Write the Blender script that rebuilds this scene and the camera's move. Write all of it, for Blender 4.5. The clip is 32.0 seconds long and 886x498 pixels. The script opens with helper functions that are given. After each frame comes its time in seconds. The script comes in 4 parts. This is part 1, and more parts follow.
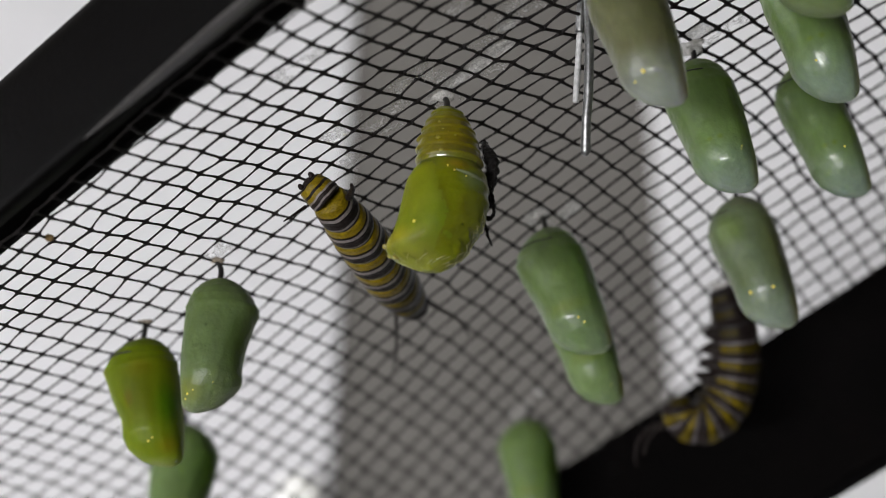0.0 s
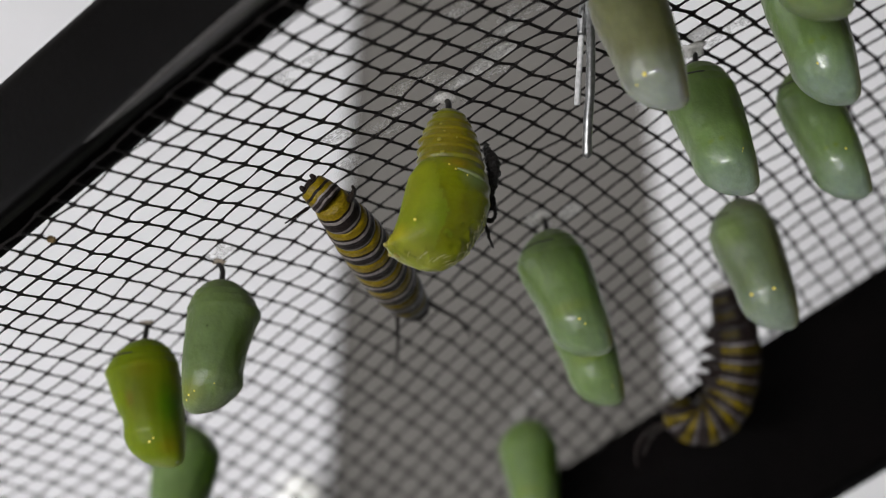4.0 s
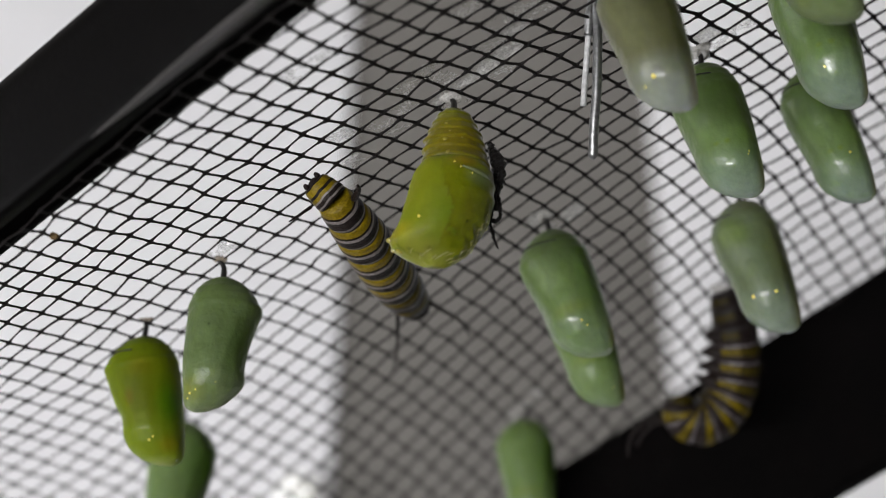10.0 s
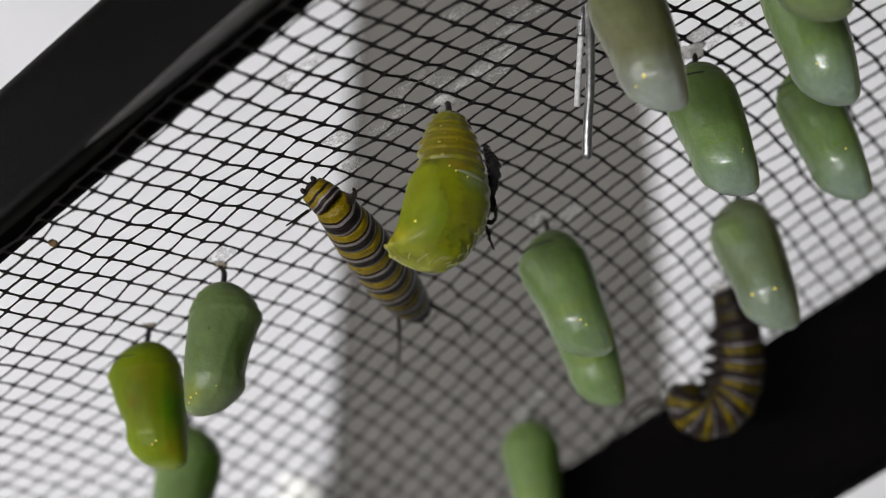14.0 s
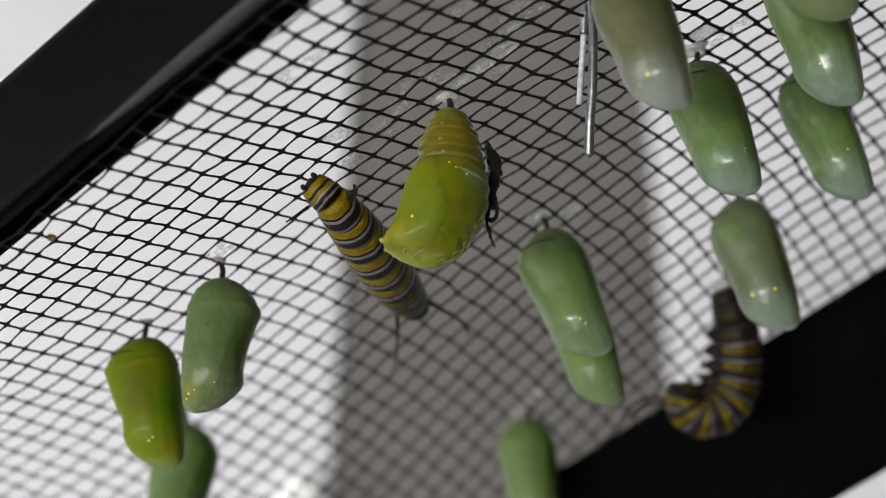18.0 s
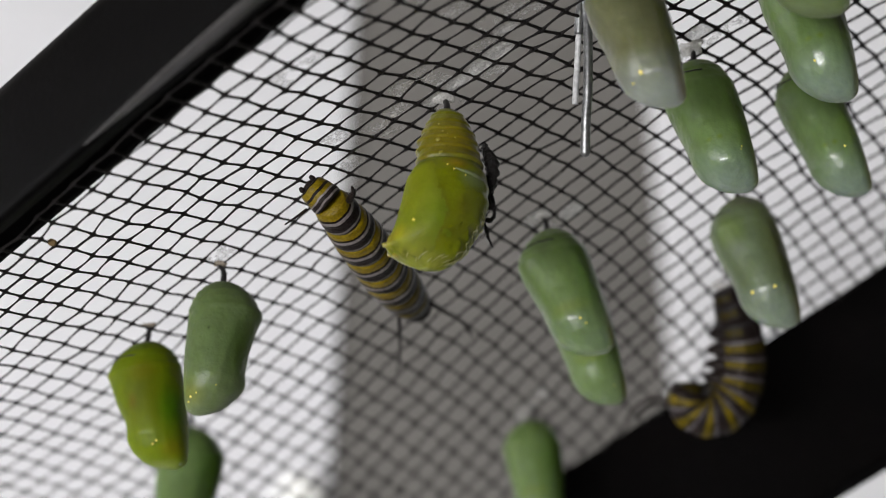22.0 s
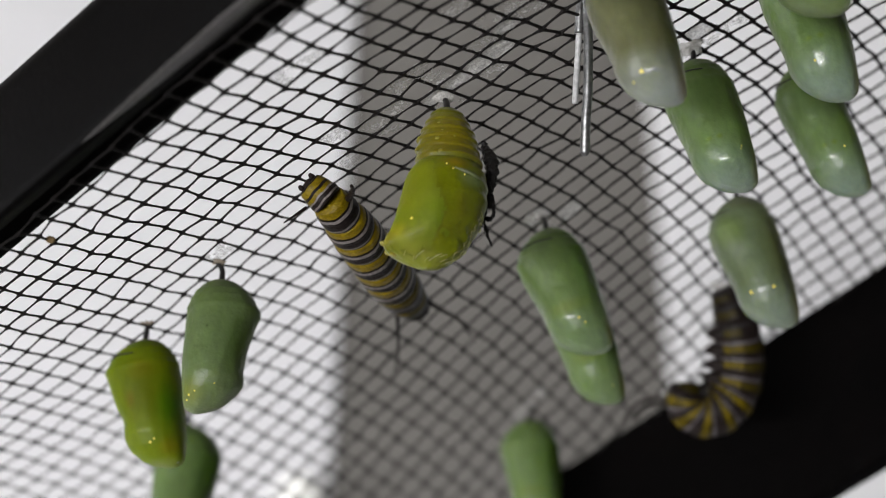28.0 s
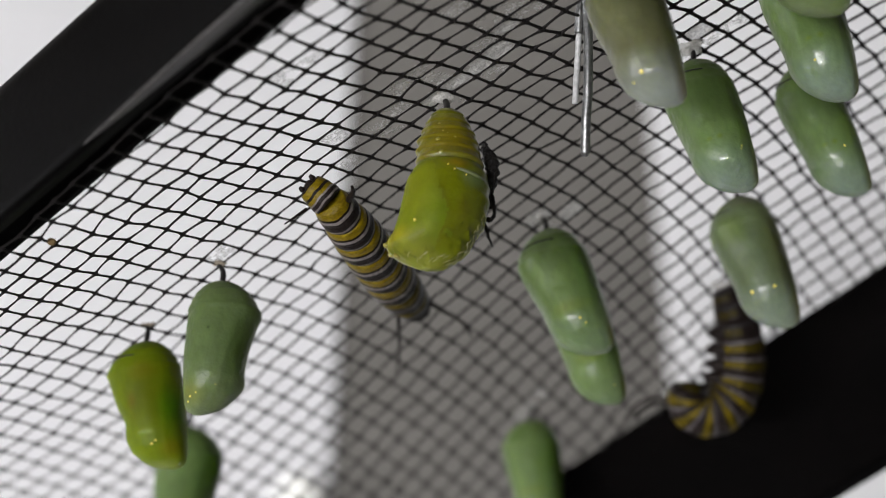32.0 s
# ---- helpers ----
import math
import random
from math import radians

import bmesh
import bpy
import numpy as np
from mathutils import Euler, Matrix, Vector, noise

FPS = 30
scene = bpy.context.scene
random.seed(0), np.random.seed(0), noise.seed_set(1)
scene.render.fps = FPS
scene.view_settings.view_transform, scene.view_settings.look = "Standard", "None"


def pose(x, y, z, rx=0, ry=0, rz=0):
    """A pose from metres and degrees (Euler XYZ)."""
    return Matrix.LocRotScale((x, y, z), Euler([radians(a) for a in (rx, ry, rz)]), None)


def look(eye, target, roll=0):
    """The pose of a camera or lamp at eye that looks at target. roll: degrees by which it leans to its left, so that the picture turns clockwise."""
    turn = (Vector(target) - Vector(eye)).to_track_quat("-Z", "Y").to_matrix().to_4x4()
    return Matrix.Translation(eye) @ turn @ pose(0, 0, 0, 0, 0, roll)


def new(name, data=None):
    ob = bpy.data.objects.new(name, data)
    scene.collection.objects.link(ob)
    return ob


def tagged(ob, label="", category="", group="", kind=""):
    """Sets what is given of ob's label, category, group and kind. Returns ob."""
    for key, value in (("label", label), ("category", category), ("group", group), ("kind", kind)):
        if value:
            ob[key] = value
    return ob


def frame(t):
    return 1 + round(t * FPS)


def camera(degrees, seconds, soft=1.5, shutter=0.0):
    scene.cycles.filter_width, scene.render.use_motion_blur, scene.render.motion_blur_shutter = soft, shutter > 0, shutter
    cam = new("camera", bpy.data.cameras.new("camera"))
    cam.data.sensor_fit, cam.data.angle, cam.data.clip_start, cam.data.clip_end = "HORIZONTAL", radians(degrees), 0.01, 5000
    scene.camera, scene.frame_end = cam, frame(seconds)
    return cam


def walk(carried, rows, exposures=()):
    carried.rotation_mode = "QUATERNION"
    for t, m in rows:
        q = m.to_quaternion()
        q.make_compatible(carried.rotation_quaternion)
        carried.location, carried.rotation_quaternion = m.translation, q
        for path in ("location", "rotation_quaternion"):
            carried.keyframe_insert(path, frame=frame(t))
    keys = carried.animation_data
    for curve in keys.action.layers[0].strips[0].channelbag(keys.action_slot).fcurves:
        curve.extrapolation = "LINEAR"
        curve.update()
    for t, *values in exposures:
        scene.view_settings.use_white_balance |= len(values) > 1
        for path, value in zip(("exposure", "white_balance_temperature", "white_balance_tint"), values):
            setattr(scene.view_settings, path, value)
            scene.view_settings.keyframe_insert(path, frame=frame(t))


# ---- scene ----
LENS = 30.0
EYE = Vector((0, 0, 1.3))
VIEW_TILT = 21.0
cam = camera(LENS, 32.0, soft=1.0)
CAMERA_POSE = pose(EYE.x, EYE.y, EYE.z, 90 + VIEW_TILT, 0, 0)
walk(cam, [(0.0, CAMERA_POSE), (32.0, CAMERA_POSE)], exposures=[(0.0, -0.05), (6.0, -0.03), (10.0, 0.02), (14.0, 0.04), (32.0, 0.07)])
cam.data.dof.use_dof = True
cam.data.dof.focus_distance = 0.253
cam.data.dof.aperture_fstop = 12.5

# ---- light: sky behind a tall window at the photographer's back ----
world = bpy.data.worlds.new("sky")
scene.world = world
world.use_nodes = True
wn = world.node_tree.nodes
sky = wn.new("ShaderNodeTexSky")
sky.sky_type, sky.sun_disc = "NISHITA", False
sky.sun_elevation, sky.sun_rotation = radians(38), radians(200)
wn["Background"].inputs[1].default_value = 0.1
world.node_tree.links.new(sky.outputs[0], wn["Background"].inputs[0])

ROOM_X0, ROOM_X1, ROOM_Y0, ROOM_Y1, ROOM_Z1 = -2.7, 1.6, -2.2, 1.12, 2.5
WIN = (-2.2, -0.3, 0.36, 0.58)          # x0, x1, z0, z1 of the south window opening
WIN_WEST = (-1.6, 0.85, 0.2, 2.25)      # y0, y1, z0, z1 of the west window opening


def area(name, m, sx, sy, watts, colour):
    lamp = bpy.data.lights.new(name, "AREA")
    lamp.shape, lamp.size, lamp.size_y, lamp.energy, lamp.color = "RECTANGLE", sx, sy, watts, colour
    ob = new(name, lamp)
    ob.matrix_world = m
    return ob


area("window_light", look(((WIN[0] + WIN[1]) / 2, ROOM_Y0 + 0.03, (WIN[2] + WIN[3]) / 2),
                          (0.1, 0.7, 1.6)), WIN[1] - WIN[0] - 0.08, WIN[3] - WIN[2] - 0.08, 95, (0.98, 0.975, 0.985))
area("window_light", look((ROOM_X0 + 0.03, (WIN_WEST[0] + WIN_WEST[1]) / 2, (WIN_WEST[2] + WIN_WEST[3]) / 2), (0.0, 0.25, 1.45)),
     WIN_WEST[1] - WIN_WEST[0] - 0.08, WIN_WEST[3] - WIN_WEST[2] - 0.08, 46, (0.98, 0.975, 0.985))


# ---- materials ----
def mat(name, base, rough=0.5, metal=0.0, other=None, scale=40.0, amount=0.5, bump=0.0, bump_scale=None, sss=0.0, coat=0.0, spec=0.5,
        alpha=1.0, fine=0.25, tip=None, stretch=1.0, gloss=0.08, patches=(), lace=None, deep=0.0024):
    m = bpy.data.materials.new(name)
    m.use_nodes = True
    nt = m.node_tree
    n, link = nt.nodes, nt.links.new
    b = n["Principled BSDF"]
    b.inputs["Roughness"].default_value = rough
    b.inputs["Metallic"].default_value = metal
    b.inputs["Specular IOR Level"].default_value = spec
    b.inputs["Alpha"].default_value = alpha
    if coat:
        b.inputs["Coat Weight"].default_value = coat
        b.inputs["Coat Roughness"].default_value = gloss
        b.inputs["Coat IOR"].default_value = 1.65
    if sss:
        b.inputs["Subsurface Weight"].default_value = sss
        b.inputs["Subsurface Radius"].default_value = (0.8, 1.0, 0.3)
        b.inputs["Subsurface Scale"].default_value = deep
    co = n.new("ShaderNodeTexCoord")
    big = n.new("ShaderNodeTexNoise")
    big.inputs["Scale"].default_value, big.inputs["Detail"].default_value = scale, 4.0
    small = n.new("ShaderNodeTexNoise")
    small.inputs["Scale"].default_value, small.inputs["Detail"].default_value = scale * 7.3, 3.0
    grain = n.new("ShaderNodeMapping")
    grain.inputs["Scale"].default_value = (1, 1, stretch)
    link(co.outputs["Object"], grain.inputs["Vector"])
    link(grain.outputs["Vector"], big.inputs["Vector"])
    link(grain.outputs["Vector"], small.inputs["Vector"])
    ramp = n.new("ShaderNodeMapRange")
    ramp.inputs[1].default_value, ramp.inputs[2].default_value = 0.36, 0.64
    link(big.outputs["Fac"], ramp.inputs[0])
    mix = n.new("ShaderNodeMix")
    mix.data_type = "RGBA"
    mix.inputs["A"].default_value = (*base, 1)
    mix.inputs["B"].default_value = (*(other or [c * 0.72 for c in base]), 1)
    mul = n.new("ShaderNodeMath")
    mul.operation = "MULTIPLY"
    mul.inputs[1].default_value = amount
    link(ramp.outputs[0], mul.inputs[0])
    link(mul.outputs[0], mix.inputs["Factor"])
    hsv = n.new("ShaderNodeHueSaturation")
    val = n.new("ShaderNodeMapRange")
    val.inputs[1].default_value, val.inputs[2].default_value = 0.3, 0.7
    val.inputs[3].default_value, val.inputs[4].default_value = 1 - fine, 1 + fine
    link(small.outputs["Fac"], val.inputs[0])
    link(val.outputs[0], hsv.inputs["Value"])
    last = mix.outputs["Result"]
    if tip:
        # a paler, bluish lower end and a darker cap
        xyz = n.new("ShaderNodeSeparateXYZ")
        link(co.outputs["Generated"], xyz.inputs[0])
        for low, high, colour, weight in ((0.34, 0.04, tip, 0.75), (0.80, 1.0, [c * 0.7 for c in base], 0.45)):
            fade = n.new("ShaderNodeMapRange")
            fade.inputs[1].default_value, fade.inputs[2].default_value, fade.inputs[4].default_value = low, high, weight
            link(xyz.outputs["Z"], fade.inputs[0])
            blend = n.new("ShaderNodeMix")
            blend.data_type = "RGBA"
            blend.inputs["B"].default_value = (*colour, 1)
            link(fade.outputs[0], blend.inputs["Factor"])
            link(last, blend.inputs["A"])
            last = blend.outputs["Result"]
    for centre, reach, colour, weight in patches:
        # a soft-edged colour patch, placed in the mesh's own box
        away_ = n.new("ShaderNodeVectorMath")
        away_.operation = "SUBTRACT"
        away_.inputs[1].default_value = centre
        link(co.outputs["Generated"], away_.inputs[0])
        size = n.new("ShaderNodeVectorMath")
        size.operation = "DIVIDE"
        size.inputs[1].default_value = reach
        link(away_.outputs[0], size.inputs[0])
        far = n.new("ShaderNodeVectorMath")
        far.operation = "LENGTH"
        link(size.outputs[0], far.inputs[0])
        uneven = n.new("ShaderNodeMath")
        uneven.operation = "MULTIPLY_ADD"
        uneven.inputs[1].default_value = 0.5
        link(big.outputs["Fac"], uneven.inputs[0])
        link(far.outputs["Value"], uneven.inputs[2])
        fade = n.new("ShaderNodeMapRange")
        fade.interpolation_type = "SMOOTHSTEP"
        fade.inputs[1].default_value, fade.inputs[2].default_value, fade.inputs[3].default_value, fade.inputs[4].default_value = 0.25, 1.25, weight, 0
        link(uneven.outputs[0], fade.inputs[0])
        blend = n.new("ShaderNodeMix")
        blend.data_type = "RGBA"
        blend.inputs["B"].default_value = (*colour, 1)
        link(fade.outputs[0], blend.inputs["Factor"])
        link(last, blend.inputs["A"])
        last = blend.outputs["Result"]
    if lace:
        # threads and thin places of a spun film
        web = n.new("ShaderNodeTexNoise")
        web.inputs["Scale"].default_value, web.inputs["Detail"].default_value, web.inputs["Distortion"].default_value = 900, 4, 1.5
        link(co.outputs["Object"], web.inputs["Vector"])
        veil = n.new("ShaderNodeMapRange")
        veil.inputs[1].default_value, veil.inputs[2].default_value, veil.inputs[3].default_value, veil.inputs[4].default_value = 0.32, 0.68, *lace
        link(web.outputs["Fac"], veil.inputs[0])
        link(veil.outputs[0], b.inputs["Alpha"])
    link(last, hsv.inputs["Color"])
    link(hsv.outputs["Color"], b.inputs["Base Color"])
    if bump:
        tex = n.new("ShaderNodeTexNoise")
        tex.inputs["Scale"].default_value, tex.inputs["Detail"].default_value = bump_scale or scale * 4, 5.0
        link(co.outputs["Object"], tex.inputs["Vector"])
        bn = n.new("ShaderNodeBump")
        bn.inputs["Strength"].default_value, bn.inputs["Distance"].default_value = bump, 0.0006
        link(tex.outputs["Fac"], bn.inputs["Height"])
        link(bn.outputs["Normal"], b.inputs["Normal"])
    return m


M = {
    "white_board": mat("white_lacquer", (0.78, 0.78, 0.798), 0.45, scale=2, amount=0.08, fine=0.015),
    # The right board's white is raised to stand in for missing light.
    "lifted_board": mat("lifted_white_lacquer", (0.87, 0.87, 0.885), 0.45, scale=2, amount=0.08, fine=0.015),
    "taupe": mat("taupe_wall_tone", (0.176, 0.167, 0.153), 0.8, scale=4, amount=0.25, bump=0.2, bump_scale=80, fine=0.03),
    "dark_wall": mat("grey_wall_paint", (0.09, 0.088, 0.086), 0.8, scale=3, amount=0.3, fine=0.05),
    "floor": mat("grey_floor", (0.13, 0.125, 0.12), 0.5, scale=5, amount=0.5, bump=0.2, fine=0.1),
    "rim": mat("black_plastic", (0.0012, 0.0011, 0.0011), 0.45, other=(0.0022, 0.002, 0.002), scale=60, amount=0.6, bump=0.15, bump_scale=900, fine=0.2, spec=0.04),
    # The bead's lighter, warmer base paints in the sheen along the edge.
    "rim_edge": mat("glossy_bead_highlight", (0.016, 0.0125, 0.012), 0.36, other=(0.022, 0.017, 0.0165), scale=60, amount=0.6, bump=0.15, bump_scale=900, fine=0.2, spec=1.0),
    "rim_matt": mat("matt_black_band", (0.002, 0.0018, 0.0018), 0.8, other=(0.0025, 0.002, 0.002), scale=80, amount=0.6, bump=0.3, bump_scale=1500, fine=0.2, spec=0.01),
    "pupa_mid": mat("yellow_olive_skin", (0.13, 0.15, 0.002), 0.4, other=(0.107, 0.115, 0.00246), scale=170, amount=0.7, sss=0.95, coat=0.4, fine=0.05, bump=0.6, bump_scale=450, spec=0.15, gloss=0.05, deep=0.0045, patches=(((0.84, 0.2, 0.74), (0.20, 0.6, 0.13), (0.11, 0.15, 0.06), 0.7), ((0.66, 0.1, 0.87), (0.20, 0.5, 0.09), (0.20, 0.135, 0.002), 0.75), ((0.75, 0.1, 0.45), (0.12, 0.4, 0.25), (0.105, 0.10, 0.002), 0.6), ((0.06, 0.3, 0.25), (0.20, 0.7, 0.16), (0.27, 0.235, 0.015), 0.8), ((0.35, 0.2, 0.0), (0.5, 0.8, 0.16), (0.31, 0.33, 0.07), 0.45))),
    "pupa_glint": mat("wet_skin_glint", (0.34, 0.35, 0.12), 0.2, other=(0.28, 0.29, 0.06), scale=300, amount=0.7, sss=0.8, coat=1.0, fine=0.06, gloss=0.04),
    "yarn": mat("black_yarn", (0.006, 0.0048, 0.0048), 0.6, other=(0.0135, 0.0105, 0.0095), scale=300, amount=0.7, bump=0.5, bump_scale=3000, spec=0.2),
    # The x = 1.0 patches of these shells paint in their shaded right flank.
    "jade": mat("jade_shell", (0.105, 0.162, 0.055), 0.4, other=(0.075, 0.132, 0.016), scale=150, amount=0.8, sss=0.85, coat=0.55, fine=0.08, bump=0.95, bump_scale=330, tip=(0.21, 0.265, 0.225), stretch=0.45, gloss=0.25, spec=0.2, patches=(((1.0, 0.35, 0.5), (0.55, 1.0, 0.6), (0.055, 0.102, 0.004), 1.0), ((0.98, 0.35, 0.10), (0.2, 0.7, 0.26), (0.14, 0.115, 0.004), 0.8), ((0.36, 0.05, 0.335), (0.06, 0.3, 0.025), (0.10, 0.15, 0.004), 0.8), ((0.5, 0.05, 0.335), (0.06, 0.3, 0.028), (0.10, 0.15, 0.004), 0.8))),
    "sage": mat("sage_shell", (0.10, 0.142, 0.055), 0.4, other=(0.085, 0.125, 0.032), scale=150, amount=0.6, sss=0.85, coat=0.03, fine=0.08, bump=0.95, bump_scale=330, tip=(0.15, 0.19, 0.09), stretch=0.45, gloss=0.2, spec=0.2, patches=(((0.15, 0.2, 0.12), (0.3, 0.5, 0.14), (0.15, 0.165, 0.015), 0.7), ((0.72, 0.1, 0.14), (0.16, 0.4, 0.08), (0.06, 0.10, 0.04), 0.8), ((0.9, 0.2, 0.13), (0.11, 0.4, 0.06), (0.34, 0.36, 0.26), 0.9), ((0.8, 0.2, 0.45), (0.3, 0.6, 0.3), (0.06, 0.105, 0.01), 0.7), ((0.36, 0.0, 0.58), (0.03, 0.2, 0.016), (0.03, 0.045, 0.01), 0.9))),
    # Lime's pale edges and darker middle paint in light passing through the shell.
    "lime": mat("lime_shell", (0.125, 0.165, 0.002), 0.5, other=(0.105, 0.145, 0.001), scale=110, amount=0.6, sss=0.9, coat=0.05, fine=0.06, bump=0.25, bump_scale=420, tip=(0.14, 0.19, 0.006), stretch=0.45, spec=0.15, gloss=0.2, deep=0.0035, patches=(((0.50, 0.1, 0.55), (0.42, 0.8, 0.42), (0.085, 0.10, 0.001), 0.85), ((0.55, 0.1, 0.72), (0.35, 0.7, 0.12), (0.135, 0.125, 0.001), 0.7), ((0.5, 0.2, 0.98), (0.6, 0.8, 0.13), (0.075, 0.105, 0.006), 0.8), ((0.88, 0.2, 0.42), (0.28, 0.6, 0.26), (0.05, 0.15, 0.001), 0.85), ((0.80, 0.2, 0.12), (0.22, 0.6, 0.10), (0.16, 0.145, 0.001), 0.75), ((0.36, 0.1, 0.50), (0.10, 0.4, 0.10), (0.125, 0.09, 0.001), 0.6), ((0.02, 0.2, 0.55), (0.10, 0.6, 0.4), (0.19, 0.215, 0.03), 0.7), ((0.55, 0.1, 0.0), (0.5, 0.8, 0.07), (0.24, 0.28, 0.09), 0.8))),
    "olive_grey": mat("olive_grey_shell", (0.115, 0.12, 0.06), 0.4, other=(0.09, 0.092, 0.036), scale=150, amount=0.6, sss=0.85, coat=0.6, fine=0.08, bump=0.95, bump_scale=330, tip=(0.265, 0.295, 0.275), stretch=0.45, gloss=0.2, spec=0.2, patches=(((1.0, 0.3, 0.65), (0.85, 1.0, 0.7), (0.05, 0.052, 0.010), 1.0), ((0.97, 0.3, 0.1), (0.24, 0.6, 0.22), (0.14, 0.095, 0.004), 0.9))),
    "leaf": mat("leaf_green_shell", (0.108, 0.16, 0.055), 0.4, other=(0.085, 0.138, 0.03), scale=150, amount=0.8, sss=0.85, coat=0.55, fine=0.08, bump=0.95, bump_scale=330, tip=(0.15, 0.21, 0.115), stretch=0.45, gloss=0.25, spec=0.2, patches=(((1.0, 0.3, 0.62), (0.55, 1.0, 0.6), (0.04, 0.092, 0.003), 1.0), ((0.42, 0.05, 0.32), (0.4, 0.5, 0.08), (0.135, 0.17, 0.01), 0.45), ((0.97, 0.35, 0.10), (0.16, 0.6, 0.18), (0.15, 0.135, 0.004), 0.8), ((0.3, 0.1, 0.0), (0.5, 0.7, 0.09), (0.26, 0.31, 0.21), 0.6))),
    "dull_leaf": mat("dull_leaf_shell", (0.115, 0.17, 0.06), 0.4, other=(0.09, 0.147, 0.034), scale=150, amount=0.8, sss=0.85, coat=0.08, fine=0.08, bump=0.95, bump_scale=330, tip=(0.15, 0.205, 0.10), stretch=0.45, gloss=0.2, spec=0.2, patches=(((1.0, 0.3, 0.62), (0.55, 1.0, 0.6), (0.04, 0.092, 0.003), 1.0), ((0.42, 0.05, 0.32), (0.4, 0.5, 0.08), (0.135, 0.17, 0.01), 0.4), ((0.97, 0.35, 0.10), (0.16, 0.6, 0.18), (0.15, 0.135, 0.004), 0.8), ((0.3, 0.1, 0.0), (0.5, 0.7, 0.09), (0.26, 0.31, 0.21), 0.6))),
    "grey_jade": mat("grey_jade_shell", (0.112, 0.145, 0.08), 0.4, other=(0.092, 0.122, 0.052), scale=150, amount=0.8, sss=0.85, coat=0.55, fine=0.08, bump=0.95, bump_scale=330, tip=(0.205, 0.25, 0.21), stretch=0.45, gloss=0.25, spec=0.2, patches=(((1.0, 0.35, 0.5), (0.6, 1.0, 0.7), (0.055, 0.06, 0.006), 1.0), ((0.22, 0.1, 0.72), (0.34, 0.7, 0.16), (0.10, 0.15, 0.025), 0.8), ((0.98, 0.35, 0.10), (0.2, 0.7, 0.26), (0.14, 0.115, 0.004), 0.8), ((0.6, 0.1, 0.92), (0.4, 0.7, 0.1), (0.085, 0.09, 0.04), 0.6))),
    "pale_tip": mat("pale_green_tip", (0.22, 0.27, 0.15), 0.35, scale=400, amount=0.5, sss=0.6, coat=0.1, fine=0.1),
    "seam": mat("blue_grey_seam", (0.15, 0.18, 0.085), 0.3, scale=300, amount=0.6, sss=0.8, coat=0.3, fine=0.1),
    "pupa_green": mat("fresh_green_skin", (0.13, 0.165, 0.006), 0.55, other=(0.15, 0.162, 0.003), scale=90, amount=0.9, sss=0.95, coat=0.02, fine=0.05, bump=0.5, bump_scale=260, spec=0.15, gloss=0.12, deep=0.0045, patches=(((0.1, 0.3, 0.22), (0.3, 0.7, 0.14), (0.25, 0.22, 0.01), 0.7), ((0.35, 0.1, 0.0), (0.5, 0.8, 0.2), (0.29, 0.32, 0.06), 0.5), ((0.75, 0.1, 0.35), (0.35, 0.5, 0.3), (0.12, 0.175, 0.001), 0.6), ((0.97, 0.2, 0.6), (0.1, 0.5, 0.4), (0.16, 0.125, 0.002), 0.7))),
    "pupa_yellow": mat("fresh_yellow_skin", (0.142, 0.116, 0.00086), 0.4, other=(0.107, 0.103, 0.00172), scale=160, amount=0.7, sss=0.95, coat=0.6, fine=0.05, bump=0.5, bump_scale=500, spec=0.15, gloss=0.05, deep=0.003, patches=(((0.45, 0.3, 1.0), (0.9, 0.9, 0.45), (0.12, 0.13, 0.003), 0.8), ((0.6, 0.2, 0.0), (0.8, 0.8, 0.16), (0.13, 0.155, 0.012), 0.8))),
    "pupa_bump": mat("wet_bump_skin", (0.22, 0.19, 0.01), 0.3, scale=300, amount=0.3, sss=0.6, coat=1.0, gloss=0.02),
    "gold": mat("gold_spot", (0.95, 0.78, 0.15), 0.2, 0.2, scale=400, amount=0.2),
    "black": mat("black_stalk", (0.008, 0.007, 0.007), 0.45, scale=400, amount=0.4),
    "silk": mat("pale_silk", (0.72, 0.70, 0.66), 0.7, scale=500, amount=0.4, alpha=0.5),
    "silk_tan": mat("tan_silk", (0.46, 0.38, 0.28), 0.7, scale=600, amount=0.6, alpha=0.7),
    "film": mat("silk_film", (0.8, 0.79, 0.77), 0.6, scale=500, amount=0.3, lace=(0.36, 0.8)),
    "thin_film": mat("thin_silk_film", (0.8, 0.79, 0.77), 0.6, scale=500, amount=0.3, lace=(0.04, 0.46)),
    "cat_yellow": mat("yellow_band", (0.19, 0.135, 0.002), 0.42, other=(0.09, 0.06, 0.001), scale=500, amount=0.8, spec=0.2, bump=0.4, bump_scale=1600),
    "cat_black": mat("black_band", (0.0085, 0.0055, 0.005), 0.45, other=(0.018, 0.0125, 0.011), scale=500, amount=0.7, spec=0.12, bump=0.4, bump_scale=1600),
    "cat_white": mat("white_band", (0.19, 0.166, 0.158), 0.45, other=(0.11, 0.09, 0.088), scale=500, amount=0.7, bump=0.4, bump_scale=1600),
    # Shaded copies of the yellow and white bands, darkened in the colour.
    "shaded_yellow": mat("shaded_yellow_band", (0.11, 0.078, 0.001), 0.45, other=(0.018, 0.014, 0.001), scale=260, amount=0.9, spec=0.12, bump=0.4, bump_scale=1600),
    "deep_shade_yellow": mat("deep_shade_yellow_band", (0.036, 0.027, 0.001), 0.45, other=(0.02, 0.015, 0.001), scale=350, amount=0.9, spec=0.12, bump=0.4, bump_scale=1600),
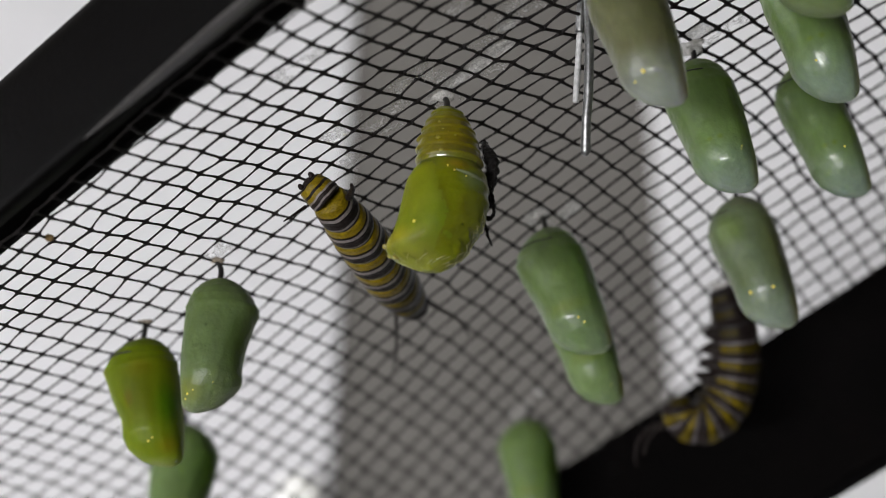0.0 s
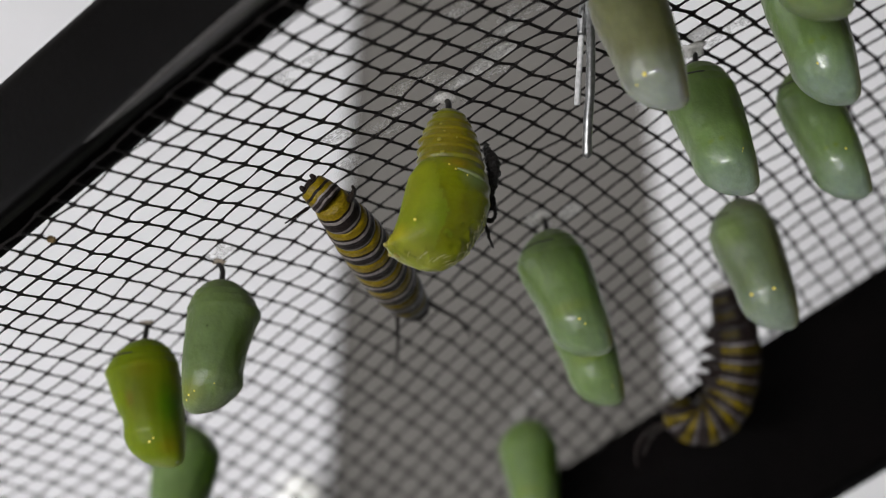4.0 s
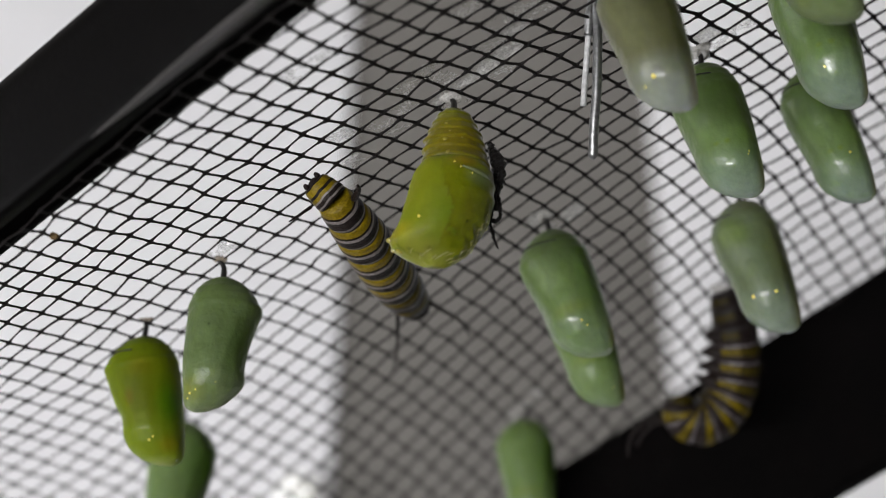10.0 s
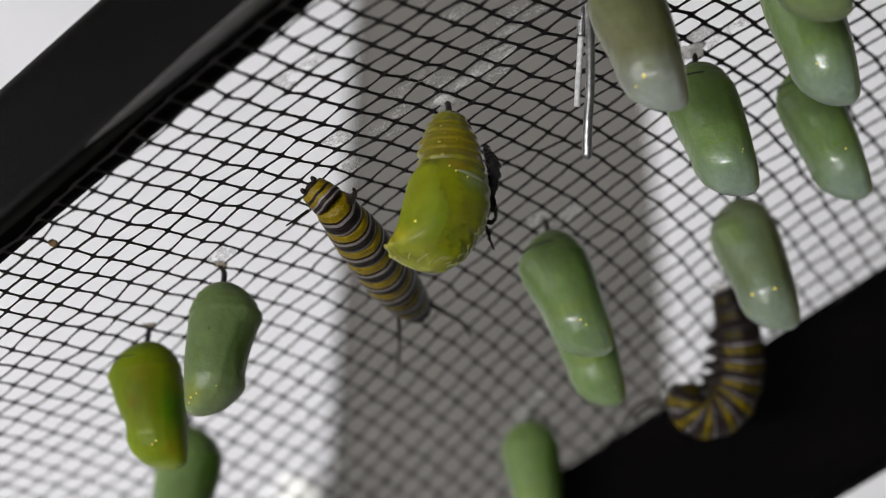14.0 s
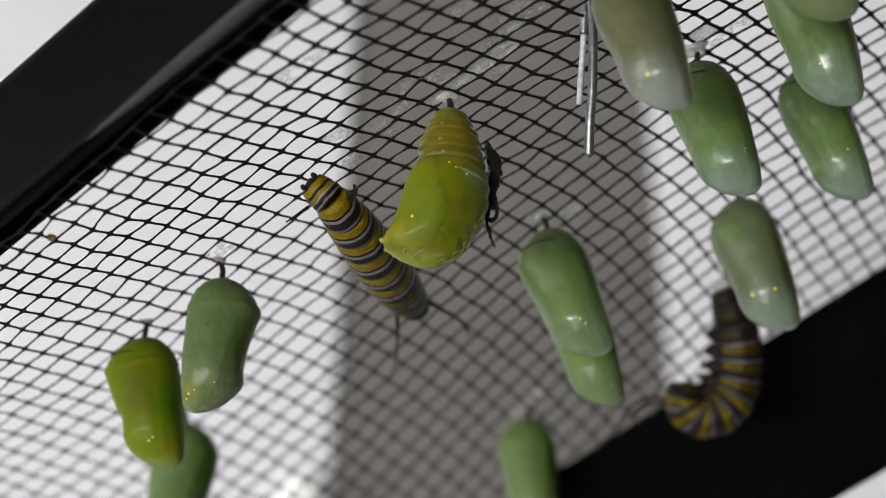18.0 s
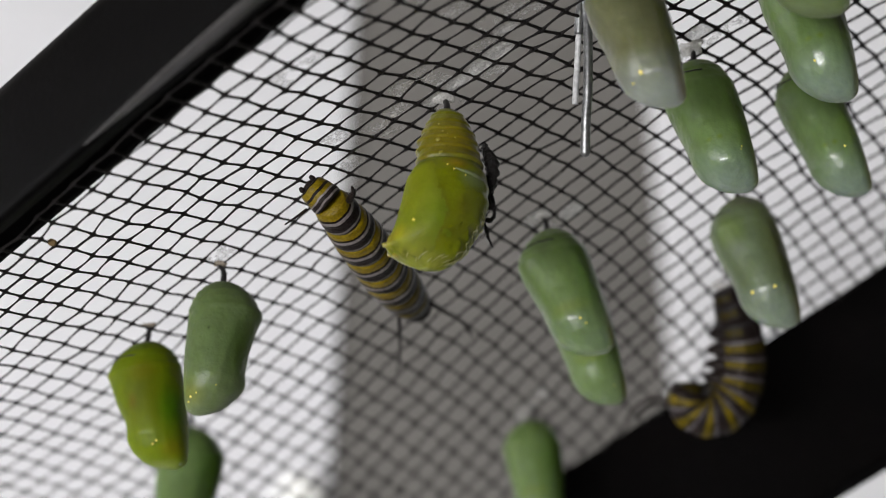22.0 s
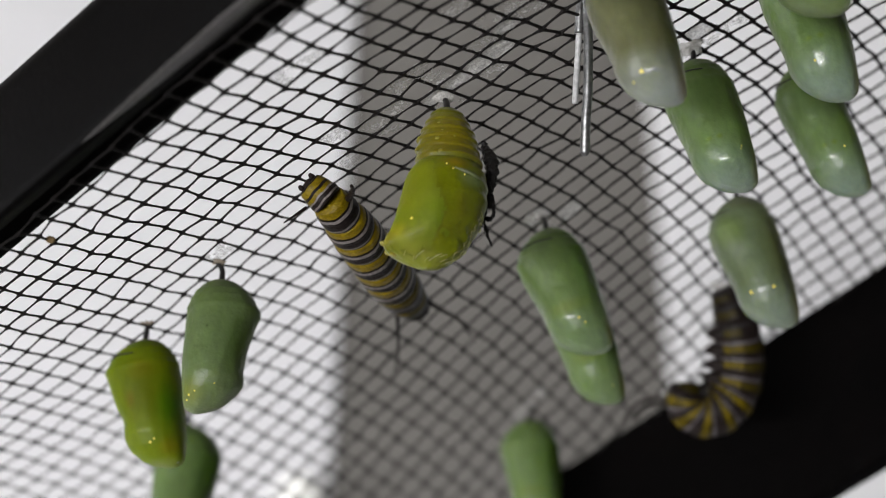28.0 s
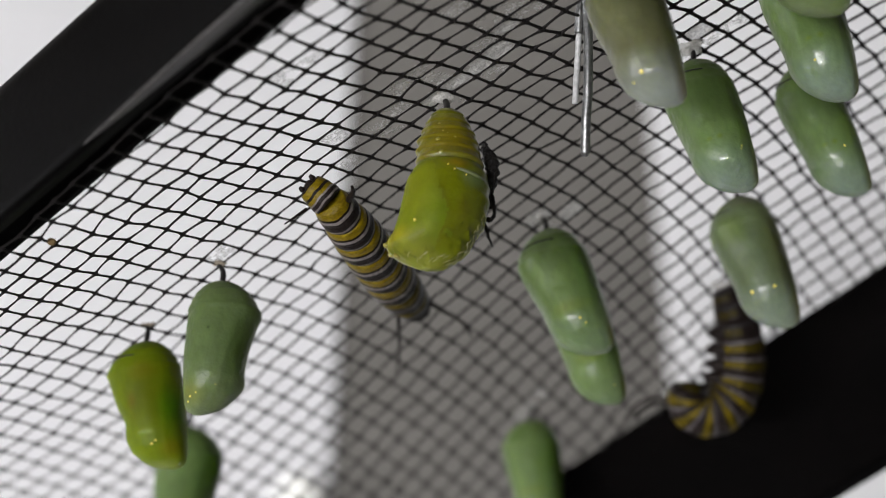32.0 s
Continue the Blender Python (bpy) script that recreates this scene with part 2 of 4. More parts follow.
    "deep_shade_white": mat("deep_shade_white_band", (0.026, 0.023, 0.024), 0.45, other=(0.014, 0.012, 0.013), scale=350, amount=0.9, spec=0.12, bump=0.4, bump_scale=1600),
    "shaded_white": mat("shaded_white_band", (0.092, 0.08, 0.085), 0.45, other=(0.04, 0.032, 0.035), scale=500, amount=0.8, bump=0.4, bump_scale=1600),
    "room_paint": mat("warm_grey_paint", (0.22, 0.20, 0.18), 0.8, scale=3, amount=0.2, fine=0.04),
    "skin": mat("dried_skin", (0.006, 0.005, 0.005), 0.4, other=(0.022, 0.019, 0.017), scale=600, amount=0.6, spec=0.25, bump=0.8, bump_scale=2500),
    "steel": mat("polished_steel", (0.26, 0.26, 0.26), 0.36, 0.92, scale=200, amount=0.3, bump=0.05, bump_scale=900),
    "pale_steel": mat("dull_zinc", (0.5, 0.5, 0.5), 0.6, 0.2, scale=200, amount=0.3),
    "frass": mat("brown_pellet", (0.20, 0.13, 0.05), 0.8, scale=900, amount=0.7, bump=0.8, bump_scale=2500),
    "window_paint": mat("white_window_paint", (0.75, 0.75, 0.73), 0.4, scale=8, amount=0.1, fine=0.02),
}
glass = bpy.data.materials.new("window_glass")
glass.use_nodes = True
glass.node_tree.nodes["Principled BSDF"].inputs["Transmission Weight"].default_value = 1.0
glass.node_tree.nodes["Principled BSDF"].inputs["Roughness"].default_value = 0.0


# ---- mesh helpers ----
def mesh(name, verts, faces, mats, index=None, smooth=True):
    me = bpy.data.meshes.new(name)
    me.from_pydata([tuple(v) for v in verts], [], faces)
    for m in mats if isinstance(mats, (list, tuple)) else [mats]:
        me.materials.append(m)
    if index is not None:
        me.polygons.foreach_set("material_index", index)
    me.polygons.foreach_set("use_smooth", [smooth] * len(me.polygons))
    me.update()
    return me


def part(name, me, parent, label="", m=None):
    ob = new(name, me)
    ob.parent = parent
    if m is not None:
        ob.matrix_local = m
    return tagged(ob, label)


def thing(name, m, label, category, group=""):
    ob = new(name)
    ob.empty_display_size = 0.01
    ob.matrix_world = m
    return tagged(ob, label, category, group)


def rings_mesh(name, rings, mats, index_of=None, cap=True):
    """A skin over closed rings of points, all with the same count."""
    n = len(rings[0])
    verts = [v for ring in rings for v in ring]
    faces, index = [], []
    for a in range(len(rings) - 1):
        for b in range(n):
            faces.append((a * n + b, a * n + (b + 1) % n, (a + 1) * n + (b + 1) % n, (a + 1) * n + b))
            index.append(index_of(a, b) if index_of else 0)
    if cap:
        faces.append(tuple(range(n - 1, -1, -1)))
        faces.append(tuple(range((len(rings) - 1) * n, len(rings) * n)))
        index += [index_of(0, 0), index_of(len(rings) - 2, 0)] if index_of else [0, 0]
    return mesh(name, verts, faces, mats, index)


def tube_rings(points, radii, sides=8):
    points = [Vector(p) for p in points]
    rings, side = [], None
    for k, p in enumerate(points):
        d = (points[min(k + 1, len(points) - 1)] - points[max(k - 1, 0)]).normalized()
        if side is None:
            side = d.orthogonal().normalized()
        side = (side - d * side.dot(d)).normalized()
        up = d.cross(side)
        r = radii[k] if isinstance(radii, (list, tuple)) else radii
        rings.append([p + side * (r * math.cos(2 * math.pi * q / sides)) + up * (r * math.sin(2 * math.pi * q / sides)) for q in range(sides)])
    return rings


def tube(name, points, radii, material, sides=8):
    return rings_mesh(name, tube_rings(points, radii, sides), material)


def smooth_line(points, steps):
    """Points along a smooth curve through the given ones."""
    p = [Vector(q) for q in points]
    p = [p[0] * 2 - p[1]] + p + [p[-1] * 2 - p[-2]]
    out = []
    for k in range(1, len(p) - 2):
        for q in range(steps):
            t = q / steps
            out.append(0.5 * ((2 * p[k]) + (p[k + 1] - p[k - 1]) * t + (2 * p[k - 1] - 5 * p[k] + 4 * p[k + 1] - p[k + 2]) * t * t
                              + (3 * p[k] - p[k - 1] - 3 * p[k + 1] + p[k + 2]) * t ** 3))
    out.append(p[-2].copy())
    return out


def box_mesh(name, x0, x1, y0, y1, z0, z1, material, bevel=0.0):
    bm = bmesh.new()
    bmesh.ops.create_cube(bm, size=1)
    for v in bm.verts:
        v.co = Vector((x0 if v.co.x < 0 else x1, y0 if v.co.y < 0 else y1, z0 if v.co.z < 0 else z1))
    if bevel:
        bmesh.ops.bevel(bm, geom=bm.edges[:], offset=bevel, segments=3, affect="EDGES", profile=0.5)
    me = bpy.data.meshes.new(name)
    bm.to_mesh(me)
    bm.free()
    me.materials.append(material)
    return me


def ball(name, radius, material, squash=(1, 1, 1), u=10, v=7):
    bm = bmesh.new()
    bmesh.ops.create_uvsphere(bm, u_segments=u, v_segments=v, radius=radius)
    for w in bm.verts:
        w.co = Vector((w.co.x * squash[0], w.co.y * squash[1], w.co.z * squash[2]))
    me = bpy.data.meshes.new(name)
    bm.to_mesh(me)
    bm.free()
    me.materials.append(material)
    me.polygons.foreach_set("use_smooth", [True] * len(me.polygons))
    return me


def interp(x, xs, ys):
    return float(np.interp(x, xs, ys))


# ---- the room: plain walls that close the place ----
def slab(name, x0, x1, y0, y1, z0, z1, material, label, category):
    ob = new(name, box_mesh(name, x0, x1, y0, y1, z0, z1, material))
    return tagged(ob, label, category, kind="structure")


slab("floor", ROOM_X0 - 0.1, ROOM_X1 + 0.1, ROOM_Y0 - 0.1, ROOM_Y1 + 0.1, -0.1, 0, M["floor"], "plain grey floor of the room", "floor")
slab("ceiling", ROOM_X0 - 0.1, ROOM_X1 + 0.1, ROOM_Y0 - 0.1, ROOM_Y1 + 0.1, ROOM_Z1, ROOM_Z1 + 0.1, M["room_paint"], "plain warm grey ceiling", "ceiling")
# The darker band behind the net is set as taupe between white panels.
slab("wall_north", ROOM_X0, ROOM_X1, ROOM_Y1, ROOM_Y1 + 0.1, 0, ROOM_Z1, M["taupe"], "taupe grey wall strip between white panels", "wall")
slab("wall_east", ROOM_X1, ROOM_X1 + 0.1, ROOM_Y0 - 0.1, ROOM_Y1 + 0.1, 0, ROOM_Z1, M["dark_wall"], "plain dark grey painted wall", "wall")


def open_wall(name, across, opening, u0, u1, at, outward, material, label):
    """A wall with one window opening. across: the axis along which it runs (0 x, 1 y)."""
    w0, w1, v0, v1 = opening
    verts, faces = [], []
    for a0, a1, b0, b1 in ((u0, w0, 0, ROOM_Z1), (w1, u1, 0, ROOM_Z1), (w0, w1, 0, v0), (w0, w1, v1, ROOM_Z1)):
        k = len(verts)
        verts += [((a, d, b) if across == 0 else (d, a, b)) for d in (at, at + 0.1 * outward) for a in (a0, a1) for b in (b0, b1)]
        faces += [tuple(k + q for q in f) for f in ((0, 1, 3, 2), (4, 6, 7, 5), (0, 4, 5, 1), (2, 3, 7, 6), (0, 2, 6, 4), (1, 5, 7, 3))]
    tagged(new(name, mesh(name, verts, faces, material, smooth=False)), label, "wall", kind="structure")


def window(name, centre, turn, wide, high):
    ob = tagged(new(name), "white framed window giving daylight", "window", kind="structure")
    ob.matrix_world = Matrix.Translation(centre) @ pose(0, 0, 0, 0, 0, turn)
    hw = wide / 2
    for a0, a1, b0, b1 in ((-hw, -hw + 0.04, 0, high), (hw - 0.04, hw, 0, high), (-hw + 0.04, hw - 0.04, 0, 0.04), (-hw + 0.04, hw - 0.04, high - 0.04, high)):
        part("window_frame", box_mesh("window_frame", a0, a1, -0.03, 0.03, b0, b1, M["window_paint"], 0.004), ob)
    pane = part("pane", box_mesh("pane", -hw + 0.04, hw - 0.04, -0.004, 0.004, 0.04, high - 0.04, glass), ob)
    pane.visible_shadow = False


open_wall("wall_south", 0, WIN, ROOM_X0, ROOM_X1, ROOM_Y0, -1, M["dark_wall"], "plain dark grey painted wall with a low window")
open_wall("wall_west", 1, WIN_WEST, ROOM_Y0 - 0.1, ROOM_Y1 + 0.1, ROOM_X0, -1, M["room_paint"], "plain warm grey wall with a window")
window("window_1", ((WIN[0] + WIN[1]) / 2, ROOM_Y0 - 0.06, WIN[2]), 0, WIN[1] - WIN[0], WIN[3] - WIN[2])
window("window_2", (ROOM_X0 - 0.06, (WIN_WEST[0] + WIN_WEST[1]) / 2, WIN_WEST[2]), 90, WIN_WEST[1] - WIN_WEST[0], WIN_WEST[3] - WIN_WEST[2])

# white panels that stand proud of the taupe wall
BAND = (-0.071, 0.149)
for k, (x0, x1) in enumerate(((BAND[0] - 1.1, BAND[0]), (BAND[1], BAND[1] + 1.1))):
    board = box_mesh("wall_panel", x0, x1, ROOM_Y1 - 0.006, ROOM_Y1 - 0.001, 0.02, 2.45, M["white_board" if k == 0 else "lifted_board"], 0.0015)
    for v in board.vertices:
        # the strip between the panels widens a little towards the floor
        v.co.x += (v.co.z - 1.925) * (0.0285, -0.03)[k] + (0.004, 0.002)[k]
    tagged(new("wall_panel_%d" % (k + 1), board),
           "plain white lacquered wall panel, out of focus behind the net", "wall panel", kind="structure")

# A glowing globe added for a bright spot of unknown cause.
spot_glow = bpy.data.materials.new("spot_glow_white")
spot_glow.use_nodes = True
spot_glow.node_tree.nodes["Principled BSDF"].inputs["Base Color"].default_value = (0.85, 0.85, 0.82, 1)
spot_glow.node_tree.nodes["Principled BSDF"].inputs["Emission Color"].default_value = (1.0, 0.99, 0.93, 1)
spot_glow.node_tree.nodes["Principled BSDF"].inputs["Emission Strength"].default_value = 0.4
bright_spot = thing("bright_spot", Matrix.Translation((-0.0975, ROOM_Y1 - 0.006, 1.545)), "small round glow added for a bright spot on the white wall panel", "lamp")
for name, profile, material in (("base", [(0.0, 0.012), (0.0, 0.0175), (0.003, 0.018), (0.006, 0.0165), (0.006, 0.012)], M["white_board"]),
                                ("globe", [(0.006, 0.014), (0.009, 0.0162), (0.014, 0.0155), (0.018, 0.0125), (0.021, 0.007), (0.022, 0.001)], spot_glow)):
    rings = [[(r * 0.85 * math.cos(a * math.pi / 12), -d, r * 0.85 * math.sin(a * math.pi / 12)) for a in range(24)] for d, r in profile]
    part(name, rings_mesh(name, rings, material), bright_spot, "glowing white globe" if name == "globe" else "")

# ---- the cage roof: a sagging black net on a black plastic rim ----
NET = [
    (0.00132, 0.23388, 1.41239), (0.05166, 0.05856, 0.00846), (-0.00023, -0.01571, -0.01693), (-0.01288, 0.00766, -0.00455), (0.00672, 0.01230, 0.00926),
    (0.00333, 0.00813, 0.00064), (-0.00177, -0.00943, -0.00246), (-0.06640, 0.04718, -0.03192), (-0.00275, 0.00484, -0.00643), (-0.00120, 0.01700, 0.00282),
    (0.00398, 0.00440, 0.00305), (0.00039, 0.00148, -0.00414), (-0.00084, -0.01087, -0.00094), (0.00499, 0.00654, -0.00252), (-0.00299, 0.07928, 0.02575),
    (0.01951, 0.06695, 0.02160), (0.00403, -0.06047, -0.02674), (-0.00653, -0.00069, 0.00149), (-0.00537, 0.01092, 0.00012), (-0.00488, 0.00391, -0.00884),
    (0.00045, -0.08212, -0.03081), (0.00132, 0.05149, 0.02166), (-0.00569, 0.01217, 0.00309), (-0.00518, -0.09314, -0.03472), (-0.00253, 0.00225, 0.00447),
    (0.00236, -0.00116, 0.00406), (0.00954, 0.04094, 0.01901), (0.00055, -0.00666, -0.00352)]
NET_VEC = [Vector(v) for v in NET]
I0, I1, J0, J1 = -17, 28, -2, 37


def net_at(i, j):
    """The sagging net: strand i crossing strand j."""
    u, v = i / 20, (j - 10) / 20
    p, k = Vector(), 0
    for a in range(7):
        for b in range(7 - a):
            p += NET_VEC[k] * (u ** a * v ** b)
            k += 1
    return p


CAGE_AT = net_at(2, 16)
PIVOT = Vector((0.01, 0.25027, 1.40143))
CAGE_POSE = Matrix.Translation(CAGE_AT)
cage = thing("mesh_cage", CAGE_POSE, "black net cage roof sagging on a black plastic rim, swaying slightly", "mesh cage")
rng = random.Random(4)
NODE = {(i, j): Vector((rng.gauss(0, 1), rng.gauss(0, 1), rng.gauss(0, 0.6))) * 0.0002 for i in range(I0, I1 + 1) for j in range(J0, J1 + 1)}


def jitter(i, j):
    a, b = math.floor(i), math.floor(j)
    fi, fj = i - a, j - b
    out = Vector()
    for da, db, w in ((0, 0, (1 - fi) * (1 - fj)), (1, 0, fi * (1 - fj)), (0, 1, (1 - fi) * fj), (1, 1, fi * fj)):
        if w:
            out += NODE.get((a + da, b + db), Vector()) * w
    return out


def glare_width(i, j):
    """Yarn width factor: thinned on one side for the bright wall's bleed over it, full on the other."""
    return 1 + 0.2 * min(1.0, max(0.0, (-3 - i) / 5)) - 0.16 * min(1.0, max(0.0, (i - 1) / 5)) * min(1.0, max(0.0, (20 - j) / 6))


def knot(t):
    """1 at a crossing, 0 halfway."""
    return max(0.0, math.cos(2 * math.pi * t)) ** 2.5


FAR_IN = Vector((0.05967, 0.33733, 1.40346))
RIM_FAR = Vector((-0.79757, 0.43565, -0.41725))
FAR_SIDE = Vector((-0.52580, -0.16304, 0.83484))


def held(points, radii):
    """The run of a strand up to the far rail that grips it."""
    keep = [k for k, p in enumerate(points) if (p + CAGE_AT - FAR_IN).dot(FAR_SIDE) > -0.0015]
    if len(keep) < 3:
        return None, None
    return points[keep[0]:keep[-1] + 1], radii[keep[0]:keep[-1] + 1]


for i in range(I0, I1 + 1):
    pts, rad = [], []
    for q in range((J1 - J0) * 6 + 1):
        j = J0 + q / 6
        pts.append(net_at(i + 0.015 * math.sin(2 * math.pi * j), j) + jitter(i, j) - CAGE_AT)
        rad.append((0.00024 + 0.00022 * knot(j)) * glare_width(i, j))
    pts, rad = held(pts, rad)
    if pts:
        part("strand", tube("strand", pts, rad, M["yarn"], 6), cage)
for j in range(J0, J1 + 1):
    verts, faces = [], []
    # the two yarns of this strand part between the knots, by a different width in every cell
    gap = {i: (rng.uniform(0.1, 0.8) if i < 4 and j < 12 else rng.uniform(0.5, 1.0) if j >= 12 else rng.uniform(0.0, 0.4)) for i in range(I0 - 1, I1 + 2)}
    part_wide = 0.036 + 0.055 * min(1.0, max(0.0, (j - 9) / 7))
    slip = {i: rng.gauss(0, 0.025) for i in range(I0 - 1, I1 + 2)}
    for ply in (-1, 1):
        pts, rad = [], []
        for q in range((I1 - I0) * 6 + 1):
            i = I0 + q / 6
            mid_ = math.sin(math.pi * (i % 1)) ** 1.2
            cell = math.floor(i)
            pts.append(net_at(i, j + ply * (0.012 + part_wide * gap[cell] * mid_) + slip[cell] * mid_ + 0.012 * math.sin(2 * math.pi * i)) + jitter(i, j) - CAGE_AT + Vector((0, 0, 0.0001 * ply)))
            rad.append((0.000185 if j < 12 else 0.00016) - 0.000055 * gap[cell] * mid_ + 0.00019 * knot(i))
            rad[-1] *= glare_width(i, j)
        pts, rad = held(pts, rad)
        if not pts:
            continue
        k = len(verts)
        rings = tube_rings(pts, rad, 5)
        verts += [v for r in rings for v in r]
        for a in range(len(rings) - 1):
            for b in range(5):
                faces.append((k + a * 5 + b, k + a * 5 + (b + 1) % 5, k + (a + 1) * 5 + (b + 1) % 5, k + (a + 1) * 5 + b))
    if verts:
        part("cross_strand", mesh("cross_strand", verts, faces, M["yarn"]), cage)

# rim rails
RIM = Vector((-0.7578, 0.53245, -0.37714))
hem, ridge, outer = Vector((-0.04039, 0.20740, 1.39752)), Vector((-0.03858, 0.19567, 1.39725)), Vector((-0.04009, 0.19607, 1.41986))


def rail(name, section, start, end, along, label, material):
    """A rail of the given cross-section; along: direction."""
    rings = [[p + along * s - CAGE_AT for p in section] for s in (start, start * 0.5, 0, end * 0.5, end)]
    return part(name, rings_mesh(name, rings, material), cage, label)


def rounded(points, radius, steps=5):
    out, n = [], len(points)
    for k in range(n):
        a, b, c = points[k - 1], points[k], points[(k + 1) % n]
        d0, d1 = (a - b).normalized(), (c - b).normalized()
        r = min(radius, (a - b).length * 0.45, (c - b).length * 0.45)
        for q in range(steps + 1):
            t = q / steps
            out.append(b + d0 * (r * (1 - t) ** 2) + d1 * (r * t ** 2))
    return out


back = Vector((0.0, 0.010, 0.004))
hem_mid = hem.lerp(ridge, 0.62)
rail("rim_rail", rounded([hem_mid + back * 0.1, ridge, outer, outer + back * 1.2, hem_mid + back * 0.6], 0.0042, 8), -0.17, 0.12, RIM, "smooth black plastic rail with a rounded edge", M["rim"])
rings = []
for s1 in np.linspace(-0.17, 0.12, 60):
    # the bead runs out and sinks into the rail, shaped so its highlight fades
    full = 1 - min(1.0, max(0.0, (s1 + 0.014) / 0.055))
    full = full * full * (3 - 2 * full)
    size = 0.5 + 0.58 * full
    centre = ridge + back * (0.36 + 0.2 * (1 - full)) + RIM * float(s1) - CAGE_AT
    rings.append([centre + (ridge - hem).normalized() * (0.0048 * size * math.cos(q * math.pi / 8)) + back.normalized() * (-0.0034 * size * math.sin(q * math.pi / 8)) for q in range(16)])
part("edge_bead", rings_mesh("edge_bead", rings, M["rim_edge"]), cage, "glossy rounded bead, lightened for a highlight that fades along the rail")
rail("hem", rounded([hem, hem.lerp(ridge, 0.78) + back * 0.12, hem.lerp(ridge, 0.6) + back * 0.6, hem + back * 0.4], 0.0008), -0.17, 0.12, RIM, "matt black hem that holds the net", M["rim_matt"])
far_in = FAR_IN
far_dn = Vector((0, -0.001, -0.0392))
away = Vector((0.004, 0.008, 0.0))
rail("rim_rail", rounded([far_in, far_in + far_dn, far_in + far_dn + away, far_in + away], 0.0022), -0.12, 0.16, RIM_FAR, "broad flat matt black rail", M["rim_matt"])
for near_s, far_s in ((-0.165, -0.112), (0.115, 0.152)):
    a, b = hem + RIM * near_s, far_in + RIM_FAR * far_s
    side = (b - a).normalized()
    lift = Vector((0, 0, 0.016))
    thick = side.cross(lift).normalized() * 0.006
    section = rounded([Vector(), -lift, -lift + thick, thick], 0.002)
    rings = [[a + (b - a) * q + v - CAGE_AT + Vector((0, 0, 0.006)) for v in section] for q in (0, 0.5, 1)]
    part("cross_rail", rings_mesh("cross_rail", rings, M["rim"]), cage)

SWAYING = [cage]


def frame_of(top, bottom):
    z = (Vector(top) - Vector(bottom)).normalized()
    x = Vector((1, 0, 0))
    x = (x - z * x.dot(z)).normalized()
    y = z.cross(x)
    m = Matrix((x, y, z)).transposed().to_4x4()
    m.translation = Vector(top)
    return m


def blob(name, radius, squash, material, seed, rough=0.25, u=12, v=8):
    me = ball(name, radius, material, squash, u, v)
    r = random.Random(seed)
    off = Vector((r.random(), r.random(), r.random())) * 50
    for w in me.vertices:
        w.co *= 1 + rough * noise.noise(w.co / radius * 1.3 + off)
    return me


# ---- chrysalises ----
S_KEYS = (0, 0.015, 0.04, 0.10, 0.18, 0.25, 0.32, 0.40, 0.55, 0.65, 0.75, 0.85, 0.93, 0.975, 1.0)
L_KEYS = (-0.10, -0.30, -0.52, -0.82, -1.02, -1.08, -1.06, -1.00, -0.86, -0.80, -0.75, -0.60, -0.34, -0.06, 0.28)
R_KEYS = (0.10, 0.28, 0.46, 0.68, 0.82, 0.87, 0.89, 0.90, 0.90, 0.89, 0.87, 0.84, 0.80, 0.74, 0.56)
D_KEYS = (0.10, 0.30, 0.48, 0.72, 0.87, 0.92, 0.94, 0.955, 0.98, 0.995, 0.98, 0.83, 0.57, 0.37, 0.14)


class Shell:
    """The outline of a body that hangs along its own z axis: edges to both sides and the depth, by the way s from top to bottom."""

    def __init__(self, length, width, s_keys, left, right, deep, face=1, depth=0.92):
        self.length, self.half, self.face = length, width / 2, face
        fine = np.linspace(0, 1, 121)
        kernel = np.array([1, 2, 3, 2, 1]) / 9.0

        def soften(v):
            v = np.interp(fine, s_keys, v)
            w = np.convolve(np.pad(v, 2, mode="edge"), kernel, "valid")
            w[:3], w[-3:] = v[:3], v[-3:]
            return w
        self.fine = fine
        self.left, self.right, self.deep = soften(left), soften(right), soften(deep) * depth

    def at(self, s, a, out=0.0):
        """The point of the skin at angle a (0 right, 90 to the front, 180 left)."""
        l, r, d = (float(np.interp(s, self.fine, v)) for v in (self.left, self.right, self.deep))
        if self.face < 0:
            l, r = -r, -l
        c, h = (l + r) / 2, (r - l) / 2
        q = radians(a)
        return Vector(((c + (h + out) * math.cos(q)) * self.half, -(d + out) * math.sin(q) * self.half, -s * self.length))


